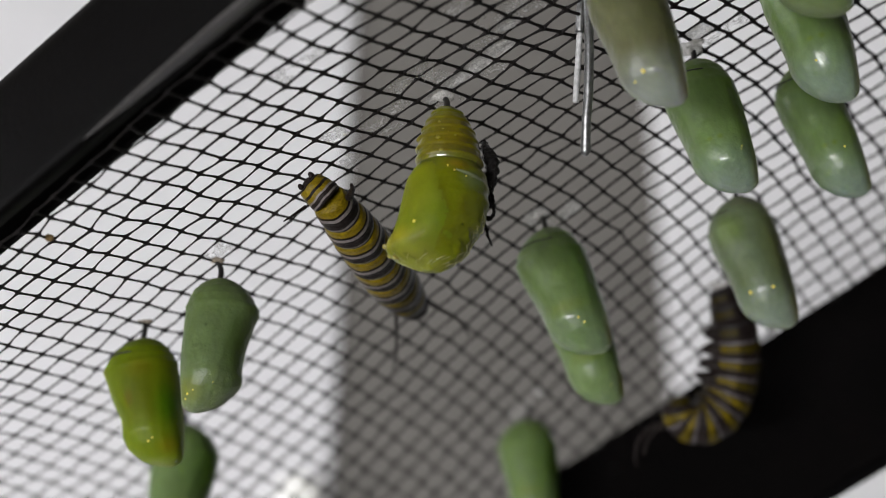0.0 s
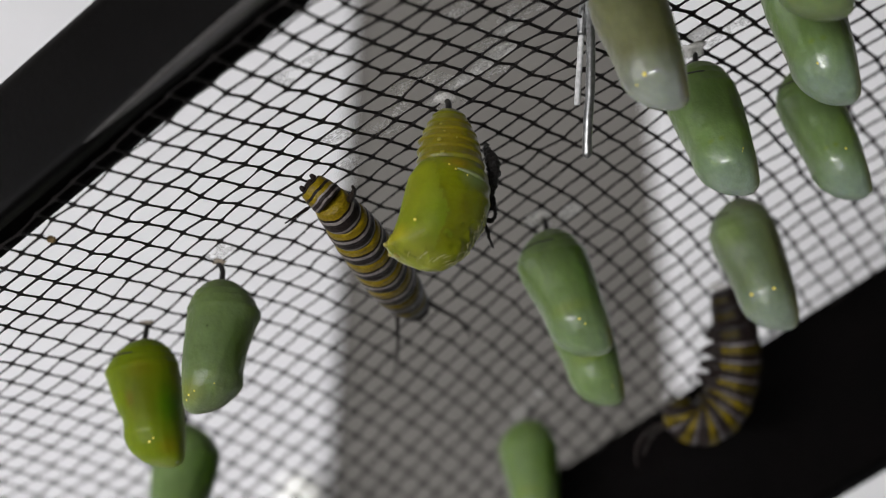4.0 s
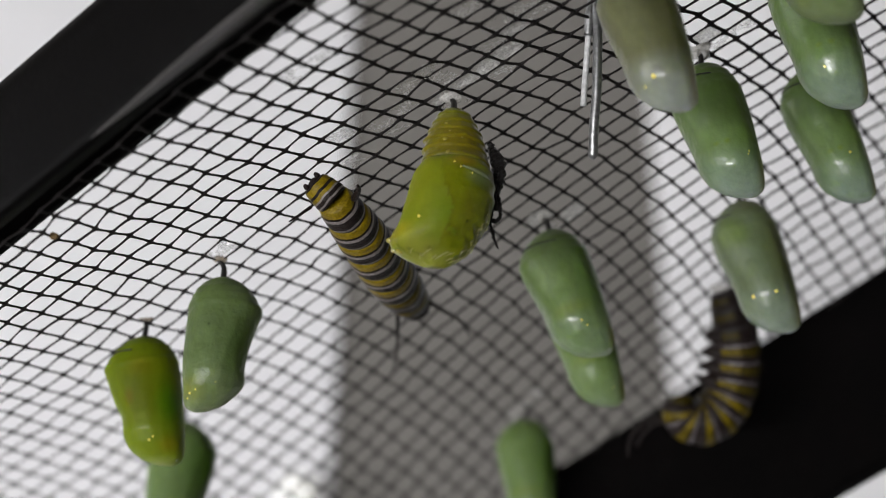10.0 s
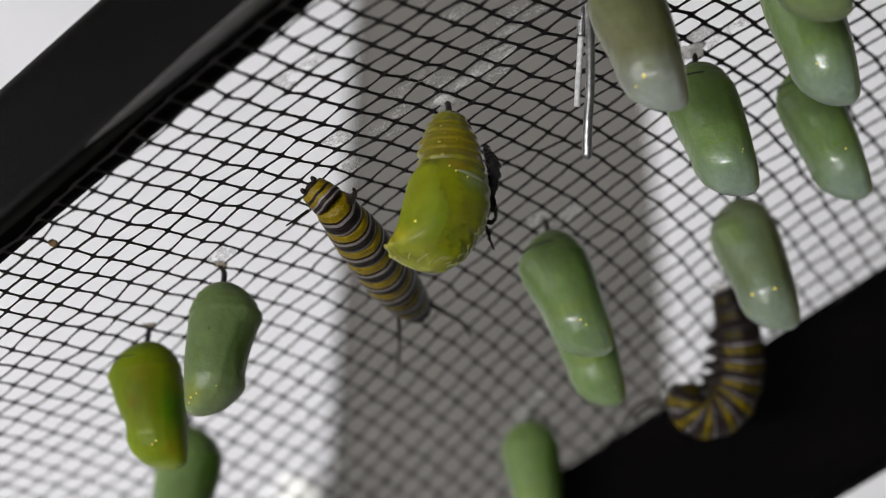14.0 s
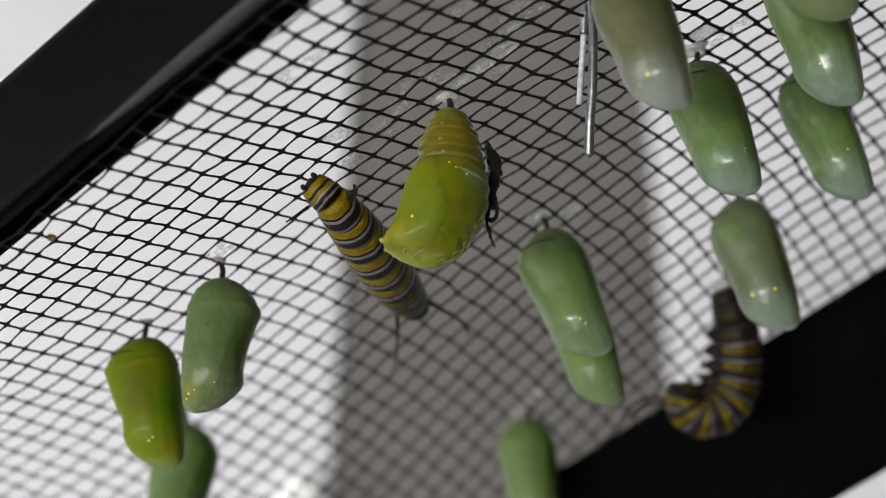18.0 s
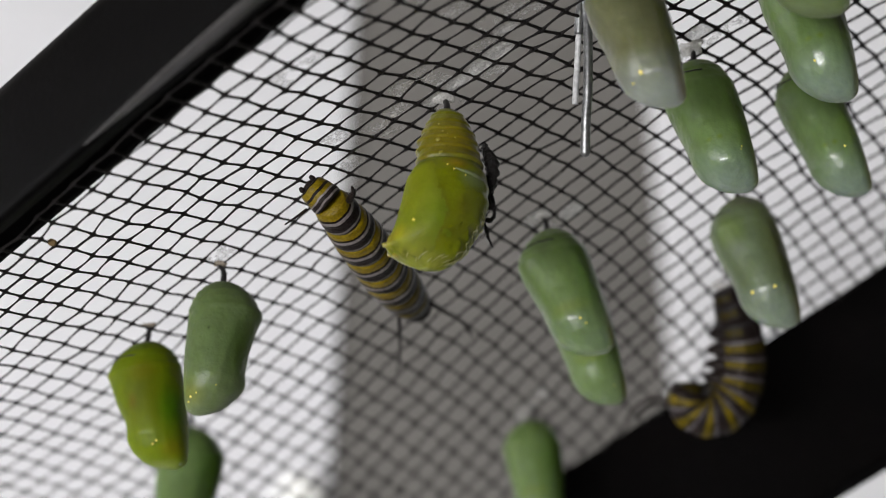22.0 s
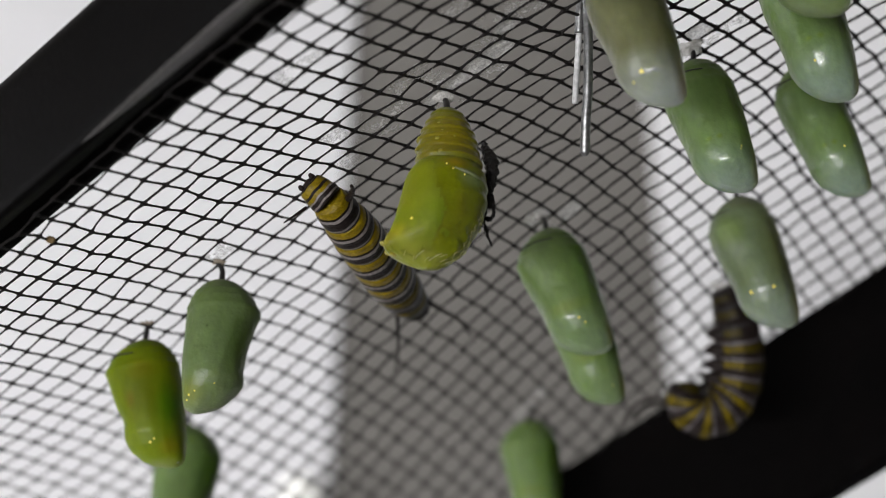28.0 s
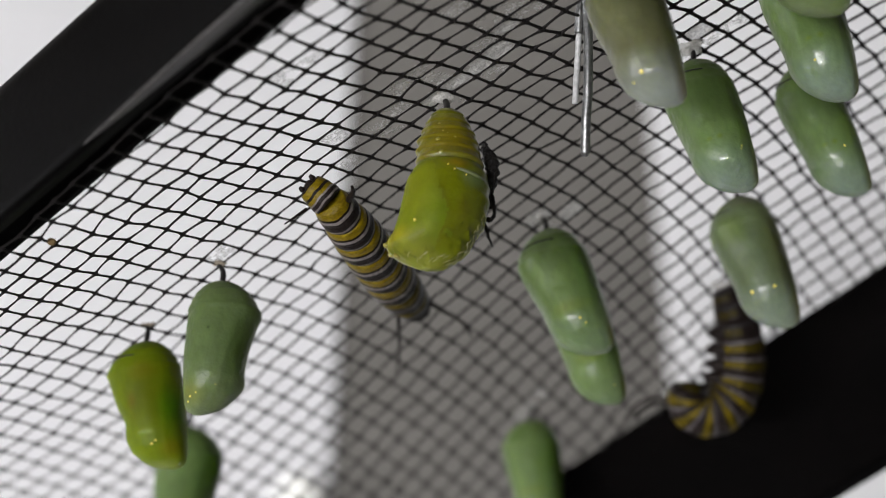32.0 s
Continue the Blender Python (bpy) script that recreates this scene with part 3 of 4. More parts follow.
def chrysalis(top, bottom, hang, width, material, label, face=1, dots=(), crown=(80, 178), seed=0, pad="silk_tan", bumps=(), pad_size=0.0008):
    top, bottom, hang = Vector(top), Vector(bottom), Vector(hang)
    m = frame_of(top, bottom)
    ob = thing("chrysalis", m, label, "chrysalis", "chrysalises hanging from the net")
    shell = Shell((top - bottom).length, width, S_KEYS, L_KEYS, R_KEYS, D_KEYS, face)
    n, rings = 84, []
    ss = [0, 0.006, 0.015] + [0.03 + 0.97 * q / 56 for q in range(57)]
    ss[-1] = 1.0
    bumps = (*bumps, (0.64, 180 if face > 0 else 0, -0.022, 0.08), (0.81, 175 if face > 0 else 5, 0.022, 0.08))
    for s in ss:
        groove = 0.0
        for g in (0.085, 0.135, 0.185):
            groove -= 0.022 * math.exp(-((s - g) / 0.008) ** 2)
        groove += 0.03 * math.exp(-((s - 0.232) / 0.012) ** 2)
        ring = []
        for q in range(n):
            a = 360 * q / n
            extra = groove
            # wing case edges and the antenna ridge, low folds that run down the front
            if s > 0.26:
                for edge, deep in ((56 + 24 * (s - 0.3), 0.018), (122 - 10 * (s - 0.3), 0.010), (200, 0.02), (330, 0.02)):
                    extra += deep * math.exp(-((a - edge) / 6) ** 2) * min(1, (s - 0.26) / 0.1) * min(1, (1 - s) / 0.12)
            for bs, ba, high, wide in bumps:
                extra += high * math.exp(-((s - bs) / wide) ** 2 - (((a - ba + 180) % 360 - 180) / 38) ** 2)
            extra += 0.022 * noise.noise(Vector((math.cos(radians(a)) * 1.7, math.sin(radians(a)) * 1.7, s * 5 + seed * 3.1)))
            ring.append(shell.at(s, a, extra))
        rings.append(ring)
    part("shell", rings_mesh("shell", rings, M[material]), ob)
    inv = m.inverted()
    h = inv @ hang
    bend = Vector((h.x * 0.35 + 0.0003, h.y * 0.4, h.z * 0.55))
    part("stalk", tube("stalk", smooth_line([Vector((0, 0, -0.0004)), bend, h], 5), [0.00052 - 0.000016 * q for q in range(11)], M["black"], 8), ob, "short black stalk")
    part("silk_pad", blob("silk_pad", pad_size, (1.3, 1.0, 0.6), M[pad], seed, 0.8), ob, "pale silk button on the net", Matrix.Translation(h + Vector((0, 0, 0.0002))))
    if crown:
        a0, a1 = crown
        line = []
        for a in np.linspace(a0, a1, 22):
            s, side = 0.15 + 0.025 * math.cos(radians(a)), a if face > 0 else 180 - a
            swell = sum(high * math.exp(-((s - bs) / wide) ** 2 - (((side - ba + 180) % 360 - 180) / 38) ** 2) for bs, ba, high, wide in bumps)
            line.append(shell.at(s, side, 0.016 + swell))
        rad = [0.00007 + 0.00007 * abs(math.sin(q * 1.9 + seed)) for q in range(22)]
        part("crown_line", tube("crown_line", line, rad, M["black"], 6), ob, "fine broken black line")
    for s, a, r in dots:
        swell = sum(high * math.exp(-((s - bs) / wide) ** 2 - (((a - ba + 180) % 360 - 180) / 38) ** 2) for bs, ba, high, wide in bumps)
        p = shell.at(s, a, swell)
        part("gold_spot", ball("gold_spot", r * 0.00085, M["gold"], (1, 0.6, 1), 8, 6), ob, "tiny shining gold spot", Matrix.Translation(p))
    # two blunt head points at the lower corner
    for a in (35, 325):
        part("head_point", blob("head_point", width * 0.06, (1.0, 0.9, 0.75), M["pale_tip"], seed + a, 0.1), ob, "",
             Matrix.Translation(shell.at(0.965, a if face > 0 else 180 - a, -0.14)))
    SWAYING.append(ob)
    return ob


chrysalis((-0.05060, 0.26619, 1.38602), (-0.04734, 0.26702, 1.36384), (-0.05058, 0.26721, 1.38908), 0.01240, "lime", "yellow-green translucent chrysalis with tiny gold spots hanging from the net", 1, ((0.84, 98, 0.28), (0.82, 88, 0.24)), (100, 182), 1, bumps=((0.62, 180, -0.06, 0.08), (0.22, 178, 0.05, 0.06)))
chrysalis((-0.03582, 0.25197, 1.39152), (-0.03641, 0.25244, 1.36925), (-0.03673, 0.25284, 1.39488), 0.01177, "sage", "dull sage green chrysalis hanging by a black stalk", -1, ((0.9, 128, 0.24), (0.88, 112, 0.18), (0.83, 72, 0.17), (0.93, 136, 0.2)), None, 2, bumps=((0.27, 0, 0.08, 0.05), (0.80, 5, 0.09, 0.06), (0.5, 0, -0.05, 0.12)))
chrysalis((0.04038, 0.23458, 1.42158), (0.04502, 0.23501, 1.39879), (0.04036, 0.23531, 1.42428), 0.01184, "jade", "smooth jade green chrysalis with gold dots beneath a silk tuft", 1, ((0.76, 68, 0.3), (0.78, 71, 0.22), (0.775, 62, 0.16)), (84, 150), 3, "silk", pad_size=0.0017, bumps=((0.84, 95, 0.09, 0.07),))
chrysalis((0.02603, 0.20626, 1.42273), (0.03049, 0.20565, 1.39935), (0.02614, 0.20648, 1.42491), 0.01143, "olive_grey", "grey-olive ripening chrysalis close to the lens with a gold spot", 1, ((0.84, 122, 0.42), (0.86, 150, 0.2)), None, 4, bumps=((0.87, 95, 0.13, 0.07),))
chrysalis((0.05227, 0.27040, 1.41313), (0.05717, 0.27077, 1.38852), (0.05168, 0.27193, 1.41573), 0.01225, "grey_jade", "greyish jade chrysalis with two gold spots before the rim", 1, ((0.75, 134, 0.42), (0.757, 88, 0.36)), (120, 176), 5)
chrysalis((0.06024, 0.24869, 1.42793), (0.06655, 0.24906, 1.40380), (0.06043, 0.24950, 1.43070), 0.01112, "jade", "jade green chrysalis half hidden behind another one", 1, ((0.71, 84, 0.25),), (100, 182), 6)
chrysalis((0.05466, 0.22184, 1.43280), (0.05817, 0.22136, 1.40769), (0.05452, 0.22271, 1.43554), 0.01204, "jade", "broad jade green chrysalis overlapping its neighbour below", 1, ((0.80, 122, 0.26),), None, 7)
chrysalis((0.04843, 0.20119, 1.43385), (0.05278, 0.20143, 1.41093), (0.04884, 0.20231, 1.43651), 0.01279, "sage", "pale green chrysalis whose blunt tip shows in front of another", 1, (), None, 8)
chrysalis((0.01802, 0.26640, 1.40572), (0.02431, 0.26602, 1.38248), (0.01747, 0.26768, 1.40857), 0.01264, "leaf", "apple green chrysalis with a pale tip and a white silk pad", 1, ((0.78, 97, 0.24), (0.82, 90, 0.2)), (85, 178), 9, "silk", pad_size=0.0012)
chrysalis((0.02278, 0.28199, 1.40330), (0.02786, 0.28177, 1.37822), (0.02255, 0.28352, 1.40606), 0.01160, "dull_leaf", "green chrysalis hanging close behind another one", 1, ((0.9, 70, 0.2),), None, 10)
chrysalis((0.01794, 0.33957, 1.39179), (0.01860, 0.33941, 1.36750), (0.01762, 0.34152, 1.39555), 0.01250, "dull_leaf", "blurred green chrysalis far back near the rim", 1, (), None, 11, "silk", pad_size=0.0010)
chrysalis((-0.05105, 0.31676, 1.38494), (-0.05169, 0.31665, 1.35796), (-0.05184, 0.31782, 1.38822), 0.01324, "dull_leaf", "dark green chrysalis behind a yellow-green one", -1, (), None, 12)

# ---- the fresh pupa that still writhes, with its shed skin beside it ----
PS = (0, 0.015, 0.036, 0.07, 0.16, 0.25, 0.31, 0.36, 0.41, 0.46, 0.59, 0.73, 0.80, 0.84, 0.885, 0.93, 0.964, 1.0)
PL = (-0.12, -0.24, -0.32, -0.40, -0.54, -0.64, -0.62, -0.62, -0.70, -0.80, -0.88, -0.98, -1.06, -1.15, -1.20, -1.02, -0.79, -0.38)
PR = (0.12, 0.28, 0.40, 0.52, 0.72, 0.84, 0.90, 0.97, 1.04, 1.10, 1.14, 1.04, 0.84, 0.78, 0.70, 0.55, 0.38, 0.10)
PD = (0.12, 0.26, 0.36, 0.45, 0.62, 0.70, 0.74, 0.82, 0.90, 0.95, 1.02, 0.96, 0.88, 0.80, 0.70, 0.52, 0.36, 0.12)
pupa_top, pupa_bottom, pupa_hang = Vector((0.00112, 0.22686, 1.40979)), Vector((-0.00082, 0.22639, 1.38381)), Vector((0.00061, 0.22856, 1.41263))
pupa_pose = frame_of(pupa_top, pupa_bottom)
pupa = thing("pupa", pupa_pose, "fresh wet yellow-green pupa writhing under its silk button", "pupa")
pupa_shell = Shell((pupa_top - pupa_bottom).length, 0.01265, PS, PL, PR, PD, 1, 0.9)
THORAX_AT = Vector((0.0005, 0, -0.34 * pupa_shell.length))


def pupa_piece(name, s0, s1, material, bulge, shrink, label="", base=Vector(), count=14, folds=0.0, seed=0):
    rings = []
    for q in range(count + 1):
        t = q / count
        s = s0 + (s1 - s0) * t
        out = bulge * math.sin(math.pi * min(1, max(0, t))) ** 0.9 - shrink * (max(0, 1 - t * 6) ** 2)
        ring = []
        for k in range(44):
            a = 360 * k / 44
            e = out + (0.006 if folds else 0.03) * noise.noise(Vector((math.cos(radians(a)) * 2.5, math.sin(radians(a)) * 2.5, s * 9 + seed)))
            if folds:
                # soft cross folds of the back, to the side of the wing case
                for fold_at, high in ((0.40, 0.03), (0.475, 0.035), (0.56, 0.025), (0.65, 0.02)):
                    e += high * math.exp(-((s - fold_at - 0.02 * math.cos(radians(a - 20))) / 0.022) ** 2 - (((a - 15 + 180) % 360 - 180) / 42) ** 4)
                # wing case: a raised oval on the front with a rim, and crinkles at the lower right edge
                e += folds * math.exp(-(((a - 104) / 46) ** 4 + ((s - 0.62) / 0.24) ** 4))
                if s > 0.66:
                    low = min(1, (s - 0.66) / 0.1)
                    e += 0.05 * low * math.sin(radians(a) * 13 + s * 64 + 2 * noise.noise(Vector((a * 0.05, s * 9, 2)))) * math.exp(-((a - 18) / 34) ** 2)
                    e += 0.012 * low * math.sin(radians(a) * 6 + s * 34) * math.exp(-((a - 175) / 30) ** 2)
                    e += 0.03 * max(0, (s - 0.86) / 0.14) * math.sin(radians(a) * 13 + s * 20 + 3 * noise.noise(Vector((a * 0.04, s * 8, 5))))
            ring.append(pupa_shell.at(s, a, e) - base)
        rings.append(ring)
    return rings_mesh(name, rings, material)


SEG = (0.065, 0.125, 0.185, 0.245, 0.305, 0.37)
rings = []
for q in range(73):
    s1 = 0.40 * q / 72
    ring = []
    for k in range(60):
        a = 6 * k
        edge = 0.85 + 0.15 * abs(math.cos(radians(a)))
        e = 0.02 * noise.noise(Vector((math.cos(radians(a)) * 2.5, math.sin(radians(a)) * 2.5, s1 * 12)))
        for at in SEG:
            d = s1 - at + 0.006 * noise.noise(Vector((math.cos(radians(a)) * 2, math.sin(radians(a)) * 2, at * 40)))
            e += edge * (0.02 * math.exp(-((d + 0.018) / 0.014) ** 2) - 0.014 * math.exp(-(d / 0.007) ** 2))
        # small wet folds down one flank
        e += 0.035 * math.sin(s1 * 95 + 2 * noise.noise(Vector((s1 * 20, a * 0.05, 4)))) * math.exp(-((a - 178) / 24) ** 2 - ((s1 - 0.24) / 0.09) ** 4)
        e -= 0.12 * max(0.0, (s1 - 0.365) / 0.035)
        ring.append(pupa_shell.at(s1, a, e))
    rings.append(ring)
abdomen = part("abdomen", rings_mesh("abdomen", rings, M["pupa_yellow"]), pupa, "wet olive yellow abdomen with soft rings")
# Small glossy bumps added on the abdomen where it should glint.
for s1, a, r in ((0.264, 108, 1.05), (0.354, 104, 1.05), (0.154, 110, 0.75), (0.225, 90, 0.7), (0.245, 76, 0.55), (0.16, 124, 0.6), (0.205, 100, 0.45), (0.30, 96, 0.45)):
    part("glint_bump", blob("glint_bump", 0.0004 * r, (1, 0.7, 0.8), M["pupa_bump"], int(a), 0.2), abdomen, "tiny glossy bump added to catch a glint", Matrix.Translation(pupa_shell.at(s1, a, -0.012)))
thorax = part("thorax", pupa_piece("thorax", 0.325, 1.0, M["pupa_mid"], 0.01, 0.09, "", THORAX_AT, 60, 0.004, 9), pupa, "swollen olive yellow fore body, wet and wrinkled below", Matrix.Translation(THORAX_AT))
part("gold_spot", ball("gold_spot", 0.00022, M["gold"]), thorax, "tiny gold spot", Matrix.Translation(pupa_shell.at(0.775, 118, 0.03) - THORAX_AT))
for s1, a in ((0.436, 90), (0.464, 80), (0.49, 63)):
    part("gold_spot", ball("gold_spot", 0.00013, M["gold"]), thorax, "tiny gold spot", Matrix.Translation(pupa_shell.at(s1, a, 0.03) - THORAX_AT))
for s1, a, r in ((0.872, 174, 1.0), (0.905, 196, 0.9), (0.84, 158, 0.75), (0.935, 165, 0.8), (0.80, 176, 0.6)):
    part("head_horn", blob("head_horn", 0.0006 * r, (1.5, 0.9, 0.9), M["pupa_bump"], int(a), 0.3), thorax, "short wet yellow horn at the lower corner", Matrix.Translation(pupa_shell.at(s1, a, -0.06) - THORAX_AT))
# the wing case: a raised oval over the front with a rolled edge
rings = []
for q in range(25):
    t = q / 24
    s1 = 0.375 + 0.595 * t
    spread = math.sqrt(max(0.0, 1 - abs(2 * t - 1) ** 2.6))
    mid, half = 144 - 4 * math.sin(math.pi * t) - 30 * min(1, max(0, (t - 0.3) / 0.5)), max(3, 72 * spread)
    lift_ = 0.034 * min(1, spread * 1.6)
    front = [pupa_shell.at(s1, a, lift_ * (1 - (abs(a - mid) / (half + 0.01)) ** 2.2) - 0.010
                           + 0.006 * noise.noise(Vector((a * 0.03, s1 * 7, 3))) * (1 - (abs(a - mid) / (half + 0.01)) ** 2)) - THORAX_AT for a in np.linspace(mid - half, mid + half, 30)]
    inner = [pupa_shell.at(s1, a, -0.1) - THORAX_AT for a in np.linspace(mid + half, mid - half, 10)]
    rings.append(front + inner)
part("wing_case", rings_mesh("wing_case", rings, M["pupa_green"]), thorax, "smooth pale green wing case with a rolled edge")
wr = random.Random(6)
verts, faces = [], []
for q in range(30):
    # short wavy crinkles along the lower right edge and the lower end, pale to paint in glints
    s0 = 0.66 + 0.29 * q / 20 if q < 20 else 0.93 + 0.045 * wr.random()
    a0 = wr.uniform(-8, 26) if q < 20 else 20 + 11 * (q - 20)
    fold = []
    for z in range(5):
        fold.append(pupa_shell.at(min(0.99, s0 + (0.012 * z if q < 20 else 0.006 * z)), a0 + (wr.uniform(-9, 9) if q < 20 else 4 * z), 0.03) - THORAX_AT)
    line = smooth_line(fold, 4)
    thick = wr.uniform(0.00004, 0.00009)
    rings = tube_rings(line, [thick * (0.25 + math.sin(math.pi * k / (len(line) - 1))) for k in range(len(line))], 6)
    k0 = len(verts)
    verts += [v for r in rings for v in r]
    faces += [(k0 + a * 6 + b, k0 + a * 6 + (b + 1) % 6, k0 + (a + 1) * 6 + (b + 1) % 6, k0 + (a + 1) * 6 + b) for a in range(len(rings) - 1) for b in range(6)]
part("wrinkles", mesh("wrinkles", verts, faces, M["pupa_glint"]), thorax, "wet wrinkles along the edge, coloured pale as glints")
seam = [pupa_shell.at(0.455 + 0.035 * q / 10, 78 - 5.2 * q, 0.012) - THORAX_AT for q in range(11)]
part("seam", tube("seam", seam, [0.00006 + 0.00026 * math.sin(math.pi * (q + 0.4) / 11) for q in range(11)], M["seam"], 8), thorax, "blue-grey fold across the back")
ph = pupa_pose.inverted() @ pupa_hang
part("stalk", tube("stalk", smooth_line([Vector((0, 0, -0.0006)), ph * 0.5 + Vector((0.0003, 0, 0)), ph], 5), [0.0006 - 0.00002 * q for q in range(11)], M["black"]), pupa, "short black stalk")
part("silk_pad", blob("silk_pad", 0.0013, (1.5, 1, 0.6), M["silk"], 31), pupa, "white silk button", Matrix.Translation(ph))

skin = thing("shed_skin", Matrix.Translation((0.00722, 0.22912, 1.40442)), "shrivelled black shed caterpillar skin stuck beside the pupa", "shed skin")
so = Vector((0.00722, 0.22912, 1.40442))
strips = ((((0.00675, 0.23049, 1.40561), (0.00720, 0.22882, 1.40353), (0.00784, 0.22811, 1.40134), (0.00748, 0.22829, 1.39910), (0.00727, 0.22816, 1.39628), (0.00759, 0.22835, 1.39389)), (0.0004, 0.0009, 0.0013, 0.0008, 0.0006, 0.0004)),
          (((0.00701, 0.22861, 1.40250), (0.00817, 0.22821, 1.40046), (0.00781, 0.22853, 1.39782), (0.00712, 0.22907, 1.39529), (0.00660, 0.22961, 1.39295), (0.00711, 0.23035, 1.39078), (0.00787, 0.23103, 1.38877)), (0.0008, 0.0011, 0.0008, 0.0006, 0.0004, 0.0003, 0.00022)),
          (((0.00763, 0.22838, 1.39683), (0.00811, 0.22843, 1.39456), (0.00802, 0.22902, 1.39307), (0.00744, 0.22944, 1.39260), (0.00694, 0.22951, 1.39290)), (0.0004, 0.00035, 0.0004, 0.0005, 0.0003)),
          (((0.00726, 0.23039, 1.40538), (0.00676, 0.23086, 1.40616), (0.00641, 0.23106, 1.40568)), (0.0003, 0.00022, 0.0001)))
for pts, rad in strips:
    line = smooth_line([Vector(p) - so for p in pts], 6)
    rr = [0.8 * interp(q / 6, range(len(rad)), rad) * (1 + 0.45 * noise.noise(Vector((q * 0.7, rad[0] * 9000, 1)))) for q in range(len(line))]
    rings = tube_rings(line, rr, 8)
    rings = [[v + Vector((noise.noise(v * 2200), noise.noise(v * 2200 + Vector((7, 3, 1))), 0)) * 0.0003 for v in r] for r in rings]
    part("shred", rings_mesh("shred", rings, M["skin"]), skin)
SWAYING.append(skin)


# ---- caterpillars ----
BANDS = ((0.0, 0), (0.27, 1), (0.33, 2), (0.46, 1), (0.80, 2), (0.93, 1))
TAIL_BANDS = ((0.0, 1), (0.06, 0), (0.36, 1), (0.46, 0), (0.62, 2), (0.68, 1), (0.84, 2), (0.94, 1))


def band_of(t):
    return [b for f, b in BANDS if t >= f][-1]


def tail_band(t):
    return [b for f, b in TAIL_BANDS if t >= f][-1]


def segment_mesh(length, r0, r1, seed, bands=band_of, bulge=0.07, colours=("cat_yellow", "cat_black", "cat_white", "deep_shade_yellow"), bend=0.0, shaded_flank=False):
    """One ringed body segment along z, from its front at +length/2 back. bend: the angle by which its two ends lean to each other."""
    rings, n, sides = [], 26, 28
    over = 1.06
    for q in range(n + 1):
        t = q / n
        r = r0 + (r1 - r0) * t
        r *= 1 + bulge * math.sin(math.pi * t) - 0.06 * (abs(2 * t - 1) ** 6) + 0.012 * math.sin(t * 6 * math.pi)
        z = length * over * (t - 0.5)
        lean = bend * over * (t - 0.5)
        cx, cz = (length / bend * (1 - math.cos(lean)), length / bend * math.sin(lean)) if abs(bend) > 0.001 else (0.0, z)
        ring = []
        for k in range(sides):
            a = 2 * math.pi * k / sides
            e = 1 + 0.025 * noise.noise(Vector((math.cos(a) * 2, math.sin(a) * 2, t * 3 + seed * 5)))
            wave = length * 0.06 * noise.noise(Vector((math.cos(a) * 1.5, math.sin(a) * 1.5, seed * 3.3)))
            x, y = r * e * math.cos(a), r * e * math.sin(a)
            ring.append((cx + x * math.cos(lean) + wave * math.sin(lean), y, cz - x * math.sin(lean) + wave * math.cos(lean)))
        rings.append(ring)
    order = [M[c] for c in colours]

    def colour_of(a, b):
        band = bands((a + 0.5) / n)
        # shade painted in: the yellow of some segments darkens on one flank
        if shaded_flank and band == 0 and math.cos(2 * math.pi * (b + 0.5) / sides) < -0.1:
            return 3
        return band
    return rings_mesh("segment", rings, order, colour_of)


def along(points, count, power=1.0, steps=()):
    """count + 1 points on the smooth line, evenly spaced or by the given steps."""
    line = smooth_line(points, 24)
    run = [0.0]
    for a, b in zip(line, line[1:]):
        run.append(run[-1] + (b - a).length)
    out = []
    for q in range(count + 1):
        d = run[-1] * (sum(steps[:q]) / sum(steps) if steps else (q / count) ** power)
        out.append(Vector([float(np.interp(d, run, [p[k] for p in line])) for k in range(3)]))
    return out, run[-1]


SIDE = Vector((0, math.cos(radians(VIEW_TILT)), math.sin(radians(VIEW_TILT))))


def segment_pose(a, b):
    z = (b - a).normalized()
    y = (SIDE - z * SIDE.dot(z)).normalized()
    x = y.cross(z)
    m = Matrix((x, y, z)).transposed().to_4x4()
    m.translation = (a + b) / 2
    return m


cat_at = Vector((-0.02100, 0.23601, 1.40274))
CAT_LINE = [Vector(p) - cat_at for p in ((-0.01994, 0.23232, 1.39972), (-0.01717, 0.23299, 1.39748), (-0.01390, 0.24079, 1.39584), (-0.01103, 0.25149, 1.39506), (-0.00818, 0.26500, 1.39534), (-0.00545, 0.27919, 1.39668))]
caterpillar = thing("caterpillar", Matrix.Translation(cat_at), "yellow, black and white banded caterpillar clinging to the net", "caterpillar", "striped caterpillars")
CAT_N = 9
CAT_STEPS = (4.0, 4.6, 4.5, 5.0, 6.2, 5.6, 7.0, 7.5, 7.5)
nodes, _ = along(CAT_LINE, CAT_N, 1.0, CAT_STEPS)
cat_run = [sum(CAT_STEPS[:k]) / sum(CAT_STEPS) for k in range(CAT_N + 1)]
radii = [interp(f, (0, 0.05, 0.11, 0.25, 0.42, 0.60, 0.80, 0.90, 1.0), (0.0021, 0.0024, 0.0030, 0.0037, 0.0040, 0.0041, 0.0039, 0.0035, 0.0028)) for f in cat_run]
